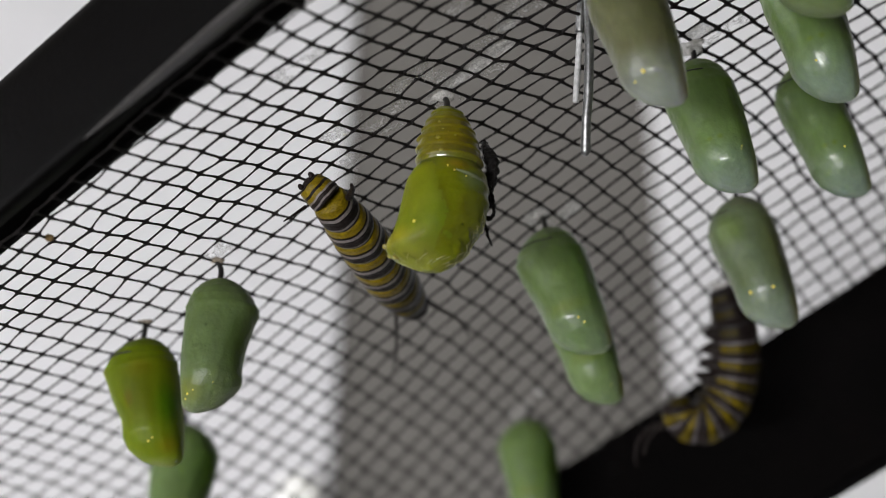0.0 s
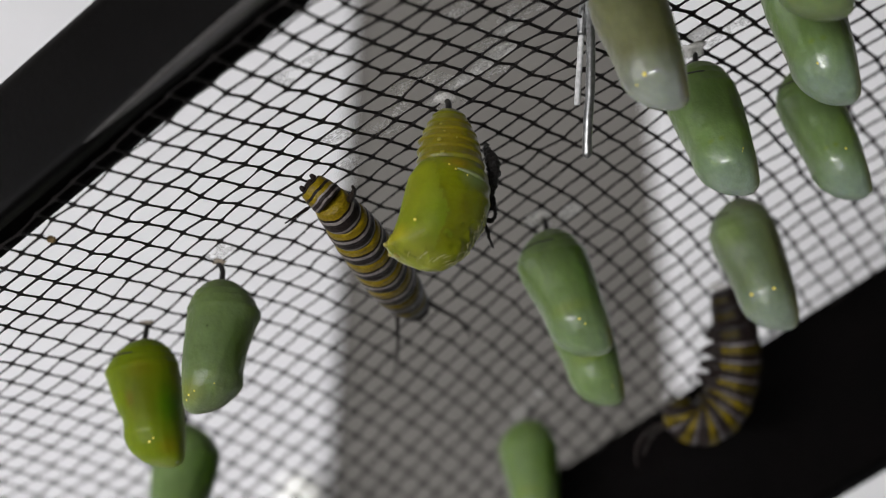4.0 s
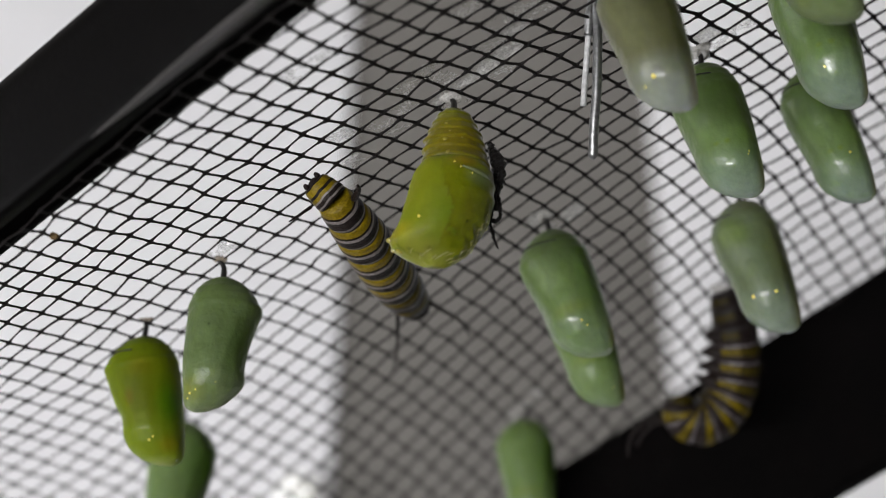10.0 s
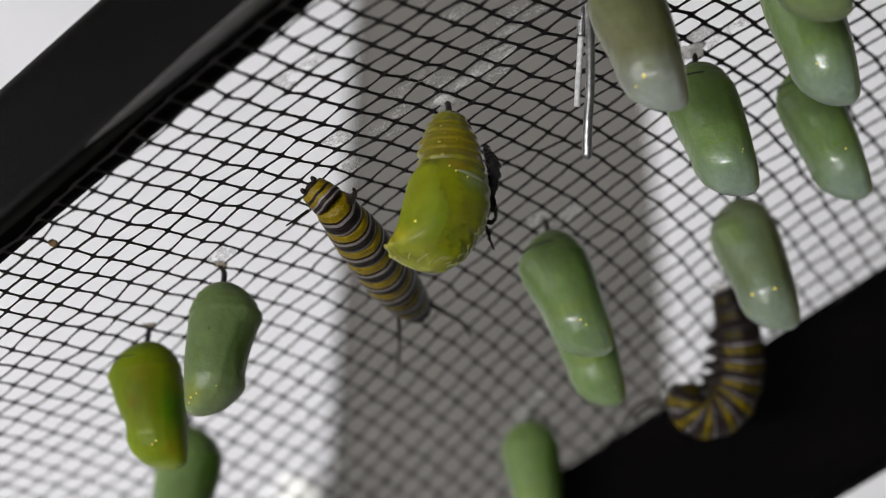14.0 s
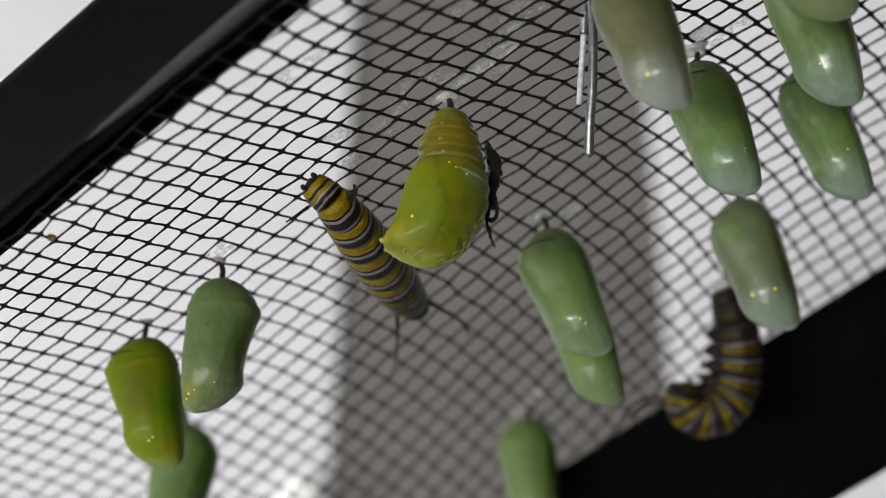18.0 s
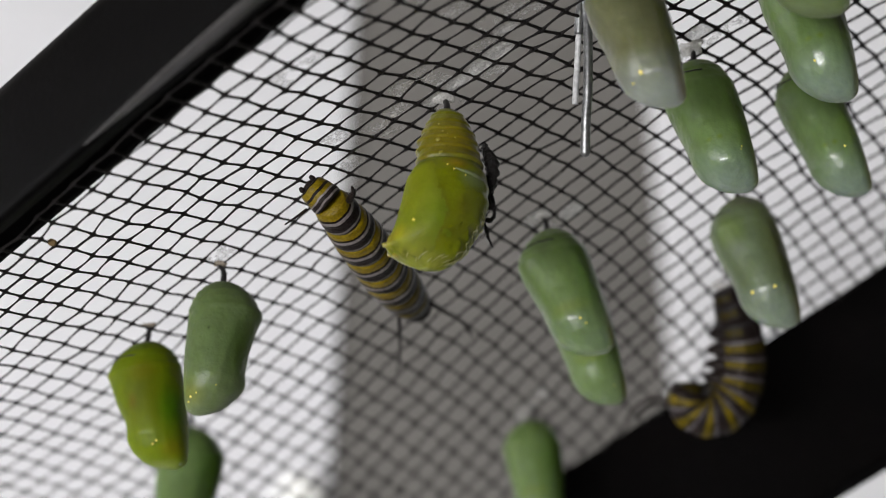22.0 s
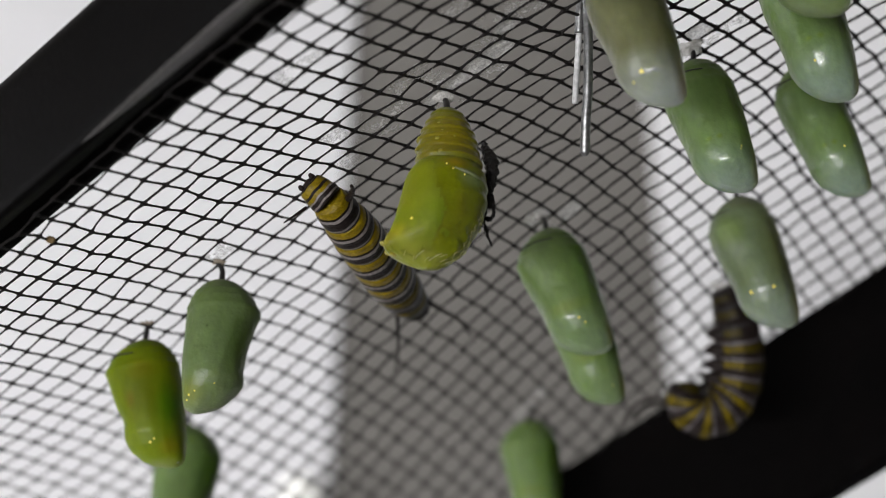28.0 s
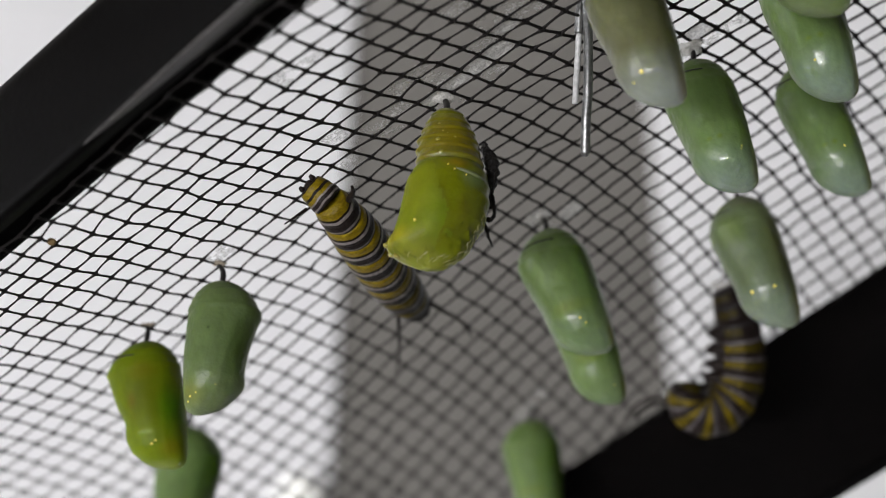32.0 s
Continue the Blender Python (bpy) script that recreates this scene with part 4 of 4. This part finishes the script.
for k in range(CAT_N):
    # The last two segments use darkened bands, so their shade is painted in.
    seg = part("segment", segment_mesh((nodes[k + 1] - nodes[k]).length, radii[k], radii[k + 1], k, tail_band if k == 0 else band_of, 0.07, ("cat_yellow", "cat_black", "cat_white", "deep_shade_yellow") if k < 7 else ("shaded_yellow", "cat_black", "shaded_white", "deep_shade_yellow")), caterpillar, "ringed body segment in yellow, black and white" if k == 0 else "", segment_pose(nodes[k], nodes[k + 1]))
    if 2 <= k <= 5:
        for sx in (-1, 1):
            part("proleg", blob("proleg", 0.0011, (0.8, 0.8, 1.2), M["cat_black"], k, 0.15), seg, "stubby black proleg", Matrix.Translation((sx * radii[k] * 0.45, radii[k] * 0.9, 0)))
part("tail", blob("tail", 0.0011, (1.05, 0.9, 0.6), M["cat_black"], 3, 0.15), caterpillar, "blunt black tail end", segment_pose(nodes[0] - (nodes[1] - nodes[0]) * 0.12, nodes[0]))
for sx in (-1, 1):
    part("tubercle", blob("tubercle", 0.00045, (1, 1, 1.3), M["cat_black"], 21, 0.2), caterpillar, "short black tail tubercle", segment_pose(nodes[0] - (nodes[1] - nodes[0]) * 0.1, nodes[0]) @ Matrix.Translation((sx * 0.0012, -0.0005, -0.0004)))
part("head", blob("head", 0.0030, (1, 1, 0.85), M["cat_black"], 4, 0.06, 16, 12), caterpillar, "round black and yellow head", segment_pose(nodes[CAT_N], nodes[CAT_N] + (nodes[CAT_N] - nodes[CAT_N - 1]) * 0.25))
for pts, rad in ((((-0.00359, 0.27562, 1.39650), (-0.00040, 0.27974, 1.39581), (0.00286, 0.28387, 1.39517), (0.00499, 0.28968, 1.39394)), 0.00040), (((-0.00811, 0.27752, 1.39431), (-0.00827, 0.28446, 1.39289), (-0.00856, 0.29203, 1.39153), (-0.00939, 0.29990, 1.39009)), 0.00036),
                 (((-0.02048, 0.23276, 1.39608), (-0.02186, 0.23140, 1.39441), (-0.02357, 0.23105, 1.39297)), 0.00026), (((-0.01390, 0.23172, 1.39713), (-0.01306, 0.22847, 1.39705), (-0.01312, 0.22638, 1.39699)), 0.0005)):
    line = smooth_line([Vector(p) - cat_at for p in pts], 6)
    part("filament", tube("filament", line, [rad * (1.15 - 0.75 * q / len(line)) for q in range(len(line))], M["cat_black"], 7), caterpillar, "soft black feeler")
SWAYING.append(caterpillar)

curl_at = Vector((0.05328, 0.29842, 1.40678))
curl_pose = Matrix.Translation(curl_at)
curled = thing("caterpillar", curl_pose, "dark banded caterpillar hanging head down in a hook, about to moult", "caterpillar", "striped caterpillars")
HANG_OPEN = [Vector(p) - curl_at for p in ((0.05339, 0.29807, 1.40597), (0.05538, 0.30065, 1.40159), (0.05644, 0.30362, 1.39687), (0.05627, 0.30583, 1.39187), (0.05486, 0.30765, 1.38731), (0.05220, 0.30860, 1.38398), (0.04914, 0.30891, 1.38283), (0.04656, 0.30871, 1.38390), (0.04555, 0.30773, 1.38587))]
HANG_SHUT = [Vector(p) - curl_at for p in ((0.05339, 0.29807, 1.40597), (0.05560, 0.30066, 1.40160), (0.05679, 0.30383, 1.39670), (0.05680, 0.30568, 1.39205), (0.05559, 0.30727, 1.38777), (0.05290, 0.30788, 1.38490), (0.04983, 0.30798, 1.38403), (0.04701, 0.30745, 1.38546), (0.04669, 0.30565, 1.38820))]
CURL_N = 11
CURL_STEPS = (0.8, 1.15, 1.2, 1.2, 1.15, 1.08, 1.0, 0.95, 0.9, 0.85, 0.8)
curl_r = [interp(k / CURL_N, (0, 0.07, 0.14, 0.28, 0.4, 0.7, 0.85, 0.93, 1.0), (0.0023, 0.0031, 0.0036, 0.0044, 0.0047, 0.0048, 0.0047, 0.0044, 0.0036)) for k in range(CURL_N + 1)]


def curl_nodes(c):
    return along([a.lerp(b, c) for a, b in zip(HANG_OPEN, HANG_SHUT)], CURL_N, 1.0, CURL_STEPS)


nodes, _ = curl_nodes(1)
CURL_SEGMENTS = []
CURL_SIDE = [segment_pose(nodes[k], nodes[k + 1]) for k in range(CURL_N)]
CURL_TURN = [math.atan2(b.col[2].xyz.dot(a.col[0].xyz), b.col[2].xyz.dot(a.col[2].xyz)) for a, b in zip(CURL_SIDE, CURL_SIDE[1:])]
CURL_BEND = [(CURL_TURN[max(0, k - 1)] + CURL_TURN[min(k, CURL_N - 2)]) / 2 for k in range(CURL_N)]


def dark_band(t):
    return 1 if t < 0.10 else 2 if t < 0.24 else 1 if t < 0.30 else 0 if t < 0.66 else 1


for k in range(CURL_N):
    # Upper segments take the deepest copies, painting in the shade they hang in.
    seg = part("segment", segment_mesh((nodes[k + 1] - nodes[k]).length, curl_r[k], curl_r[k + 1], k + 30, dark_band, 0.04, ("shaded_yellow", "cat_black", "shaded_white", "deep_shade_yellow") if k > 2 else ("deep_shade_yellow", "cat_black", "deep_shade_white", "cat_black"), CURL_BEND[k], k < 6), curled, "ringed body segment in shaded band colours" if k == 0 else "", segment_pose(nodes[k], nodes[k + 1]))
    CURL_SEGMENTS.append(seg)
    if 2 <= k <= 5:
        for sy in (-1, 1):
            spike = [Vector((curl_r[k] * q, sy * curl_r[k] * 0.35, 0.0002 * q)) for q in (0.7, 0.92, 1.12, 1.36, 1.56)]
            part("proleg", tube("proleg", spike, [0.0018, 0.0015, 0.0011, 0.0006, 0.0002], M["cat_black"], 8), seg, "stubby pointed black proleg")
curl_head = part("head", blob("head", 0.0023, (1, 1, 0.6), M["deep_shade_yellow"], 14, 0.06, 16, 12), curled, "round dark head", segment_pose(nodes[CURL_N], nodes[CURL_N] + (nodes[CURL_N] - nodes[CURL_N - 1]) * 0.1))
head_rest = segment_pose(nodes[CURL_N], nodes[CURL_N] + (nodes[CURL_N] - nodes[CURL_N - 1]) * 0.1).inverted()
for pts in (((0.04398, 0.30792, 1.3866), (0.04044, 0.30807, 1.38732), (0.03689, 0.30889, 1.38631), (0.03496, 0.3101, 1.38427), (0.03435, 0.31127, 1.38234)),
            ((0.04355, 0.3067, 1.38559), (0.0406, 0.3072, 1.38595), (0.03806, 0.30821, 1.385), (0.03639, 0.30946, 1.38343))):
    line = smooth_line([head_rest @ (Vector(p) - curl_at) for p in pts], 5)
    part("feeler", tube("feeler", line, [0.0004 - 0.000012 * q for q in range(len(line))], M["cat_black"], 7), curl_head, "limp black feeler")
part("silk_pad", blob("silk_pad", 0.0016, (1.4, 1, 0.6), M["silk"], 51), curled, "white silk button on the net")

# ---- wire pin, silk and specks on the net ----
pin_at = Vector((0.02218, 0.22049, 1.42220))
pin = thing("wire_pin", Matrix.Translation(pin_at), "bent polished steel wire pin hooked through the net", "pin")
leg = smooth_line([Vector(p) - pin_at for p in ((0.02123, 0.22045, 1.41910), (0.02150, 0.21935, 1.42253), (0.02203, 0.21868, 1.42466), (0.02248, 0.21909, 1.42190), (0.02252, 0.21980, 1.41751), (0.02240, 0.22106, 1.41202), (0.02226, 0.22190, 1.40920), (0.02200, 0.22279, 1.40633), (0.02186, 0.22380, 1.40350), (0.02182, 0.22477, 1.40069))], 8)
part("wire", tube("wire", leg, [0.00072] * (len(leg) - 2) + [0.0006, 0.00025], M["steel"], 12), pin)
leg = smooth_line([Vector(p) - pin_at for p in ((0.02123, 0.22045, 1.41910), (0.02099, 0.22210, 1.41539), (0.02072, 0.22312, 1.41212), (0.02054, 0.22406, 1.40919))], 8)
part("wire_end", tube("wire_end", leg, [0.00048] * len(leg), M["pale_steel"], 10), pin, "dull pale end of the wire")
SWAYING.append(pin)

silk = thing("silk_webbing", Matrix.Translation(CAGE_AT), "thin white caterpillar silk spun across cells of the net", "silk")
sr = random.Random(12)
FILMS = [(-1, 8, 1), (-2, 8, 1), (-3, 8, 1), (-4, 8, 1), (-5, 7, 1), (-8, 15, 1), (-8, 16, 0), (-7, 16, 0), (-9, 16, 0), (0, 7, 0), (1, 8, 0), (1, 7, 0), (-2, 6, 0), (-2, 7, 0), (-4, 7, 0), (-5, 6, 0), (-6, 6, 0), (-6, 7, 0), (-3, 9, 0), (-1, 6, 0), (-1, 9, 0), (0, 10, 0), (-5, 4, 0), (-6, 3, 0), (-5, 2, 0), (2, 6, 0), (3, 8, 0), (-1, 1, 0), (0, 1, 0), (9, 7, 0), (2, 19, 1), (1, 20, 1), (2, 20, 0), (8, 28, 0), (9, 28, 0)]
for i, j, thick in FILMS:
    verts, faces = [], []
    n = 10
    for a in range(n + 1):
        for b in range(n + 1):
            verts.append(net_at(i + a / n, j + b / n) + jitter(i + a / n, j + b / n) - CAGE_AT + Vector((0, 0, 0.0003 * noise.noise(Vector((i + a / 3, j + b / 3, 2))))))
    for a in range(n):
        for b in range(n):
            if thick or noise.noise(Vector((i * 1.3 + a * 0.2, j * 1.3 + b * 0.2, 5))) < 0.12:
                k = a * (n + 1) + b
                faces.append((k, k + 1, k + n + 2, k + n + 1))
    if faces:
        part("film", mesh("film", verts, faces, M["film" if thick else "thin_film"]), silk)
verts, faces = [], []
for q in range(110):
    # short threads that round off the corners of the spun cells
    i, j, thick = sr.choice(FILMS)
    ca, cb = sr.choice((0, 1)), sr.choice((0, 1))
    wide, high = sr.uniform(0.15, 0.5), sr.uniform(0.15, 0.5)
    a, b = (i + ca, j + cb + (high if cb == 0 else -high)), (i + ca + (wide if ca == 0 else -wide), j + cb)
    p0, p1 = net_at(*a), net_at(*b)
    mid = (p0 + p1) / 2 + (net_at(i + ca, j + cb) - (p0 + p1) / 2) * sr.uniform(0.1, 0.5)
    rings = tube_rings([v - CAGE_AT for v in smooth_line([p0, mid, p1], 4)], 0.00003, 4)
    k0 = len(verts)
    verts += [v for r in rings for v in r]
    faces += [(k0 + a2 * 4 + b2, k0 + a2 * 4 + (b2 + 1) % 4, k0 + (a2 + 1) * 4 + (b2 + 1) % 4, k0 + (a2 + 1) * 4 + b2) for a2 in range(len(rings) - 1) for b2 in range(4)]
tagged(part("threads", mesh("threads", verts, faces, M["silk"]), silk, "fine loose silk threads"), kind="stuff")
SWAYING.append(silk)

speck_at = Vector((-0.05684, 0.22379, 1.38766))
speck = thing("frass_pellet", Matrix.Translation(speck_at), "tiny brown droppings pellet caught on the net", "pellet")
part("pellet", blob("pellet", 0.00062, (1.2, 0.9, 0.9), M["frass"], 8, 0.3), speck)
SWAYING.append(speck)

# ---- how things move ----
SWAY_ROWS = [
    (0, -0.40, 0.22, 0.33, -0.24, -0.18, -0.36), (0.5, -0.09, 0.60, 0.22, -0.19, -0.09, -0.41),
    (1, -0.15, 0.44, 0.14, -0.15, -0.19, -0.37), (1.5, -0.26, 0.30, 0.37, -0.31, -0.17, -0.40),
    (2, -0.03, 0.81, 0.13, -0.17, -0.18, -0.39), (2.5, -0.26, 0.25, 0.33, -0.27, -0.16, -0.39),
    (3, -0.15, 0.26, 0.23, -0.19, -0.18, -0.37), (3.5, -0.15, 0.72, 0.15, -0.13, -0.08, -0.40),
    (5.5, -0.31, -0.30, 0.22, -0.18, -0.08, -0.15), (6, -0.00, -0.00, -0.00, 0.00, -0.00, 0.00),
    (6.5, -0.40, -0.51, 0.16, -0.03, 0.12, 0.13), (7, -0.16, -0.50, -0.03, -0.02, 0.07, 0.25),
    (7.5, -0.03, -0.37, -0.15, 0.02, 0.09, 0.36), (8, -0.34, -1.00, 0.14, -0.01, 0.27, 0.33),
    (8.5, 0.05, -0.45, -0.24, 0.05, 0.05, 0.41), (9, -0.07, -0.84, -0.04, 0.04, 0.24, 0.40),
    (9.5, -0.44, -0.71, 0.05, -0.03, 0.20, 0.44), (10, 0.31, -0.33, -0.22, 0.06, 0.21, 0.37),
    (10.5, -0.32, -0.82, 0.06, -0.06, 0.09, 0.30), (11, -0.15, -0.38, 0.04, -0.05, 0.12, 0.22),
    (11.5, 0.04, -0.21, -0.04, -0.07, -0.00, 0.12), (12, -0.42, -0.46, 0.22, -0.12, 0.04, 0.00),
    (12.5, 0.07, 0.32, 0.03, -0.09, -0.03, -0.10), (13, -0.25, 0.01, 0.21, -0.12, -0.11, -0.29),
    (13.5, -0.13, 0.12, 0.30, -0.16, -0.16, -0.42), (14, -0.04, 1.12, 0.14, -0.13, -0.27, -0.56),
    (14.5, -0.32, 0.36, 0.51, -0.29, -0.32, -0.74), (16.5, -0.05, 0.23, 0.06, -0.03, -0.11, -0.26),
    (17, -0.24, 0.06, 0.04, -0.02, -0.02, -0.13), (17.5, -0.03, -0.16, 0.01, -0.07, -0.10, -0.06),
    (18, -0.04, -0.07, 0.03, -0.00, 0.02, -0.10), (18.5, -0.38, 0.45, 0.16, -0.07, -0.03, -0.18),
    (19, 0.13, 0.32, 0.13, -0.10, -0.17, -0.34), (19.5, -0.26, 0.64, 0.21, -0.12, -0.04, -0.43),
    (20, -0.36, 1.23, 0.28, -0.11, -0.04, -0.48), (20.5, -0.04, 0.44, 0.18, -0.26, -0.35, -0.61),
    (21, -0.18, 1.08, 0.36, -0.23, -0.37, -0.83), (21.5, -0.33, 1.30, 0.48, -0.31, -0.29, -0.86),
    (22, -0.16, 1.08, 0.39, -0.27, -0.38, -0.87), (22.5, -0.19, 1.08, 0.31, -0.23, -0.30, -0.83),
    (23, -0.20, 1.08, 0.36, -0.25, -0.21, -0.85), (23.5, -0.18, 1.10, 0.37, -0.23, -0.36, -0.83),
    (24, -0.17, 1.14, 0.41, -0.27, -0.26, -0.81), (24.5, -0.16, 1.11, 0.26, -0.17, -0.29, -0.71),
    (25, -0.01, 0.68, 0.30, -0.19, -0.20, -0.63), (25.5, -0.32, 0.48, 0.23, -0.19, -0.23, -0.46),
    (27.5, -0.14, 0.58, 0.30, -0.24, -0.24, -0.57), (28, -0.31, 0.71, 0.42, -0.30, -0.26, -0.64),
    (28.5, -0.15, 0.75, 0.28, -0.18, -0.27, -0.69), (29, -0.34, 0.47, 0.35, -0.28, -0.28, -0.62),
    (29.5, -0.03, 0.81, 0.29, -0.11, -0.19, -0.58), (30, -0.19, 0.56, 0.26, -0.20, -0.24, -0.55),
    (30.5, -0.18, 0.35, 0.32, -0.26, -0.24, -0.50), (31, -0.19, 0.84, 0.23, -0.17, -0.22, -0.54),
    (31.5, -0.18, 0.49, 0.36, -0.28, -0.28, -0.63), (32, -0.21, 0.83, 0.37, -0.30, -0.42, -0.74),
]

# seconds, lean of the whole pupa, further lean of the thorax, stretch of its length
PUPA_ROWS = [
    (0, -0.2, -0.4, 1.029), (0.5, -0.3, -0.6, 1.027), (1, -0.3, -0.6, 1.024), (1.5, -0.1, -0.2, 1.028),
    (2, -0.6, -1.1, 1.025), (2.5, -0.3, -0.6, 1.022), (3, -0.1, -0.3, 1.017), (3.5, -0.1, -0.3, 1.011),
    (5.5, 0.2, 0.4, 1.005), (6, 0.0, 0.0, 1.000), (6.5, 0.4, 0.7, 1.002), (7, 0.2, 0.4, 0.996),
    (7.5, 0.3, 0.6, 0.989), (8, 0.4, 0.7, 0.981), (8.5, 0.3, 0.5, 0.984), (9, 0.2, 0.5, 0.985),
    (9.5, 0.1, 0.2, 0.998), (10, 0.3, 0.6, 0.991), (10.5, 0.1, 0.2, 0.999), (11, 0.0, 0.0, 1.006),
    (11.5, 0.2, 0.4, 1.001), (12, -0.2, -0.4, 1.006), (12.5, 0.0, 0.0, 1.003), (13, -0.2, -0.3, 1.007),
    (13.5, 0.0, 0.1, 1.006), (14, -0.0, -0.0, 1.007), (14.5, 0.1, 0.2, 1.007), (16.5, 0.2, 0.4, 1.005),
    (17, 0.5, 0.8, 1.001), (17.5, 0.6, 1.1, 1.001), (18, 0.9, 1.7, 1.000), (18.5, 1.0, 1.9, 1.006),
    (19, 1.2, 2.2, 1.001), (19.5, 0.9, 1.7, 1.003), (20, 0.2, 0.4, 1.000), (20.5, 0.4, 0.7, 1.000),
    (21, 0.4, 0.7, 1.006), (21.5, 0.2, 0.3, 1.008), (22, -0.0, -0.0, 1.008), (22.5, -0.1, -0.1, 1.010),
    (23, -0.3, -0.5, 1.016), (23.5, 0.3, 0.6, 1.012), (24, 0.2, 0.4, 1.008), (24.5, -0.2, -0.4, 1.009),
    (25, 0.0, 0.0, 1.013), (25.5, 0.2, 0.4, 1.011), (27.5, -0.1, -0.3, 1.007), (28, 0.3, 0.5, 1.012),
    (28.5, 0.0, 0.0, 1.010), (29, -0.0, -0.1, 1.014), (29.5, -0.0, -0.1, 1.007), (30, 0.1, 0.1, 1.008),
    (30.5, -0.2, -0.4, 1.012), (31, 0.1, 0.1, 1.008), (31.5, -0.1, -0.2, 1.007), (32, -0.2, -0.3, 1.011),
]

# seconds and how far the hanging caterpillar has curled up
CURL_ROWS = [(0, 0.0), (3.5, 0.0), (5.5, 0.1), (8, 0.2), (9.5, 0.25), (10.1, 0.3), (10.6, 0.65), (11, 0.85), (12, 1.0), (14, 1.0), (17, 1.1), (19, 1.0), (25, 1.0), (32, 1.0)]


def sway(row):
    t, dx, dy, dz, rx, ry, rz = row
    return t, Matrix.Translation(PIVOT + Vector((dx, dy, dz)) * 0.001) @ pose(0, 0, 0, rx, ry, rz) @ Matrix.Translation(-PIVOT)


def motions():
    steps = [sway(row) for row in SWAY_ROWS]
    for ob in SWAYING:
        rest = ob.matrix_world.copy() if ob.matrix_world.translation.length else Matrix.Translation(ob.location)
        walk(ob, [(t, m @ rest) for t, m in steps])
    walk(pupa, [(t, m @ pupa_pose @ pose(0, 0, 0, 0, row[1], 0)) for (t, m), row in zip(steps, PUPA_ROWS)])
    walk(thorax, [(row[0], Matrix.Translation(THORAX_AT + Vector((0, 0, (1 - row[3]) * pupa_shell.length))) @ pose(0, 0, 0, 0, row[2], 0)) for row in PUPA_ROWS])
    walk(curled, [(t, m @ curl_pose) for t, m in steps])
    rows = [(t, curl_nodes(c)[0]) for t, c in CURL_ROWS]
    for k, seg in enumerate(CURL_SEGMENTS):
        walk(seg, [(t, segment_pose(n[k], n[k + 1])) for t, n in rows])
    walk(curl_head, [(t, segment_pose(n[CURL_N], n[CURL_N] + (n[CURL_N] - n[CURL_N - 1]) * 0.1)) for t, n in rows])


motions()
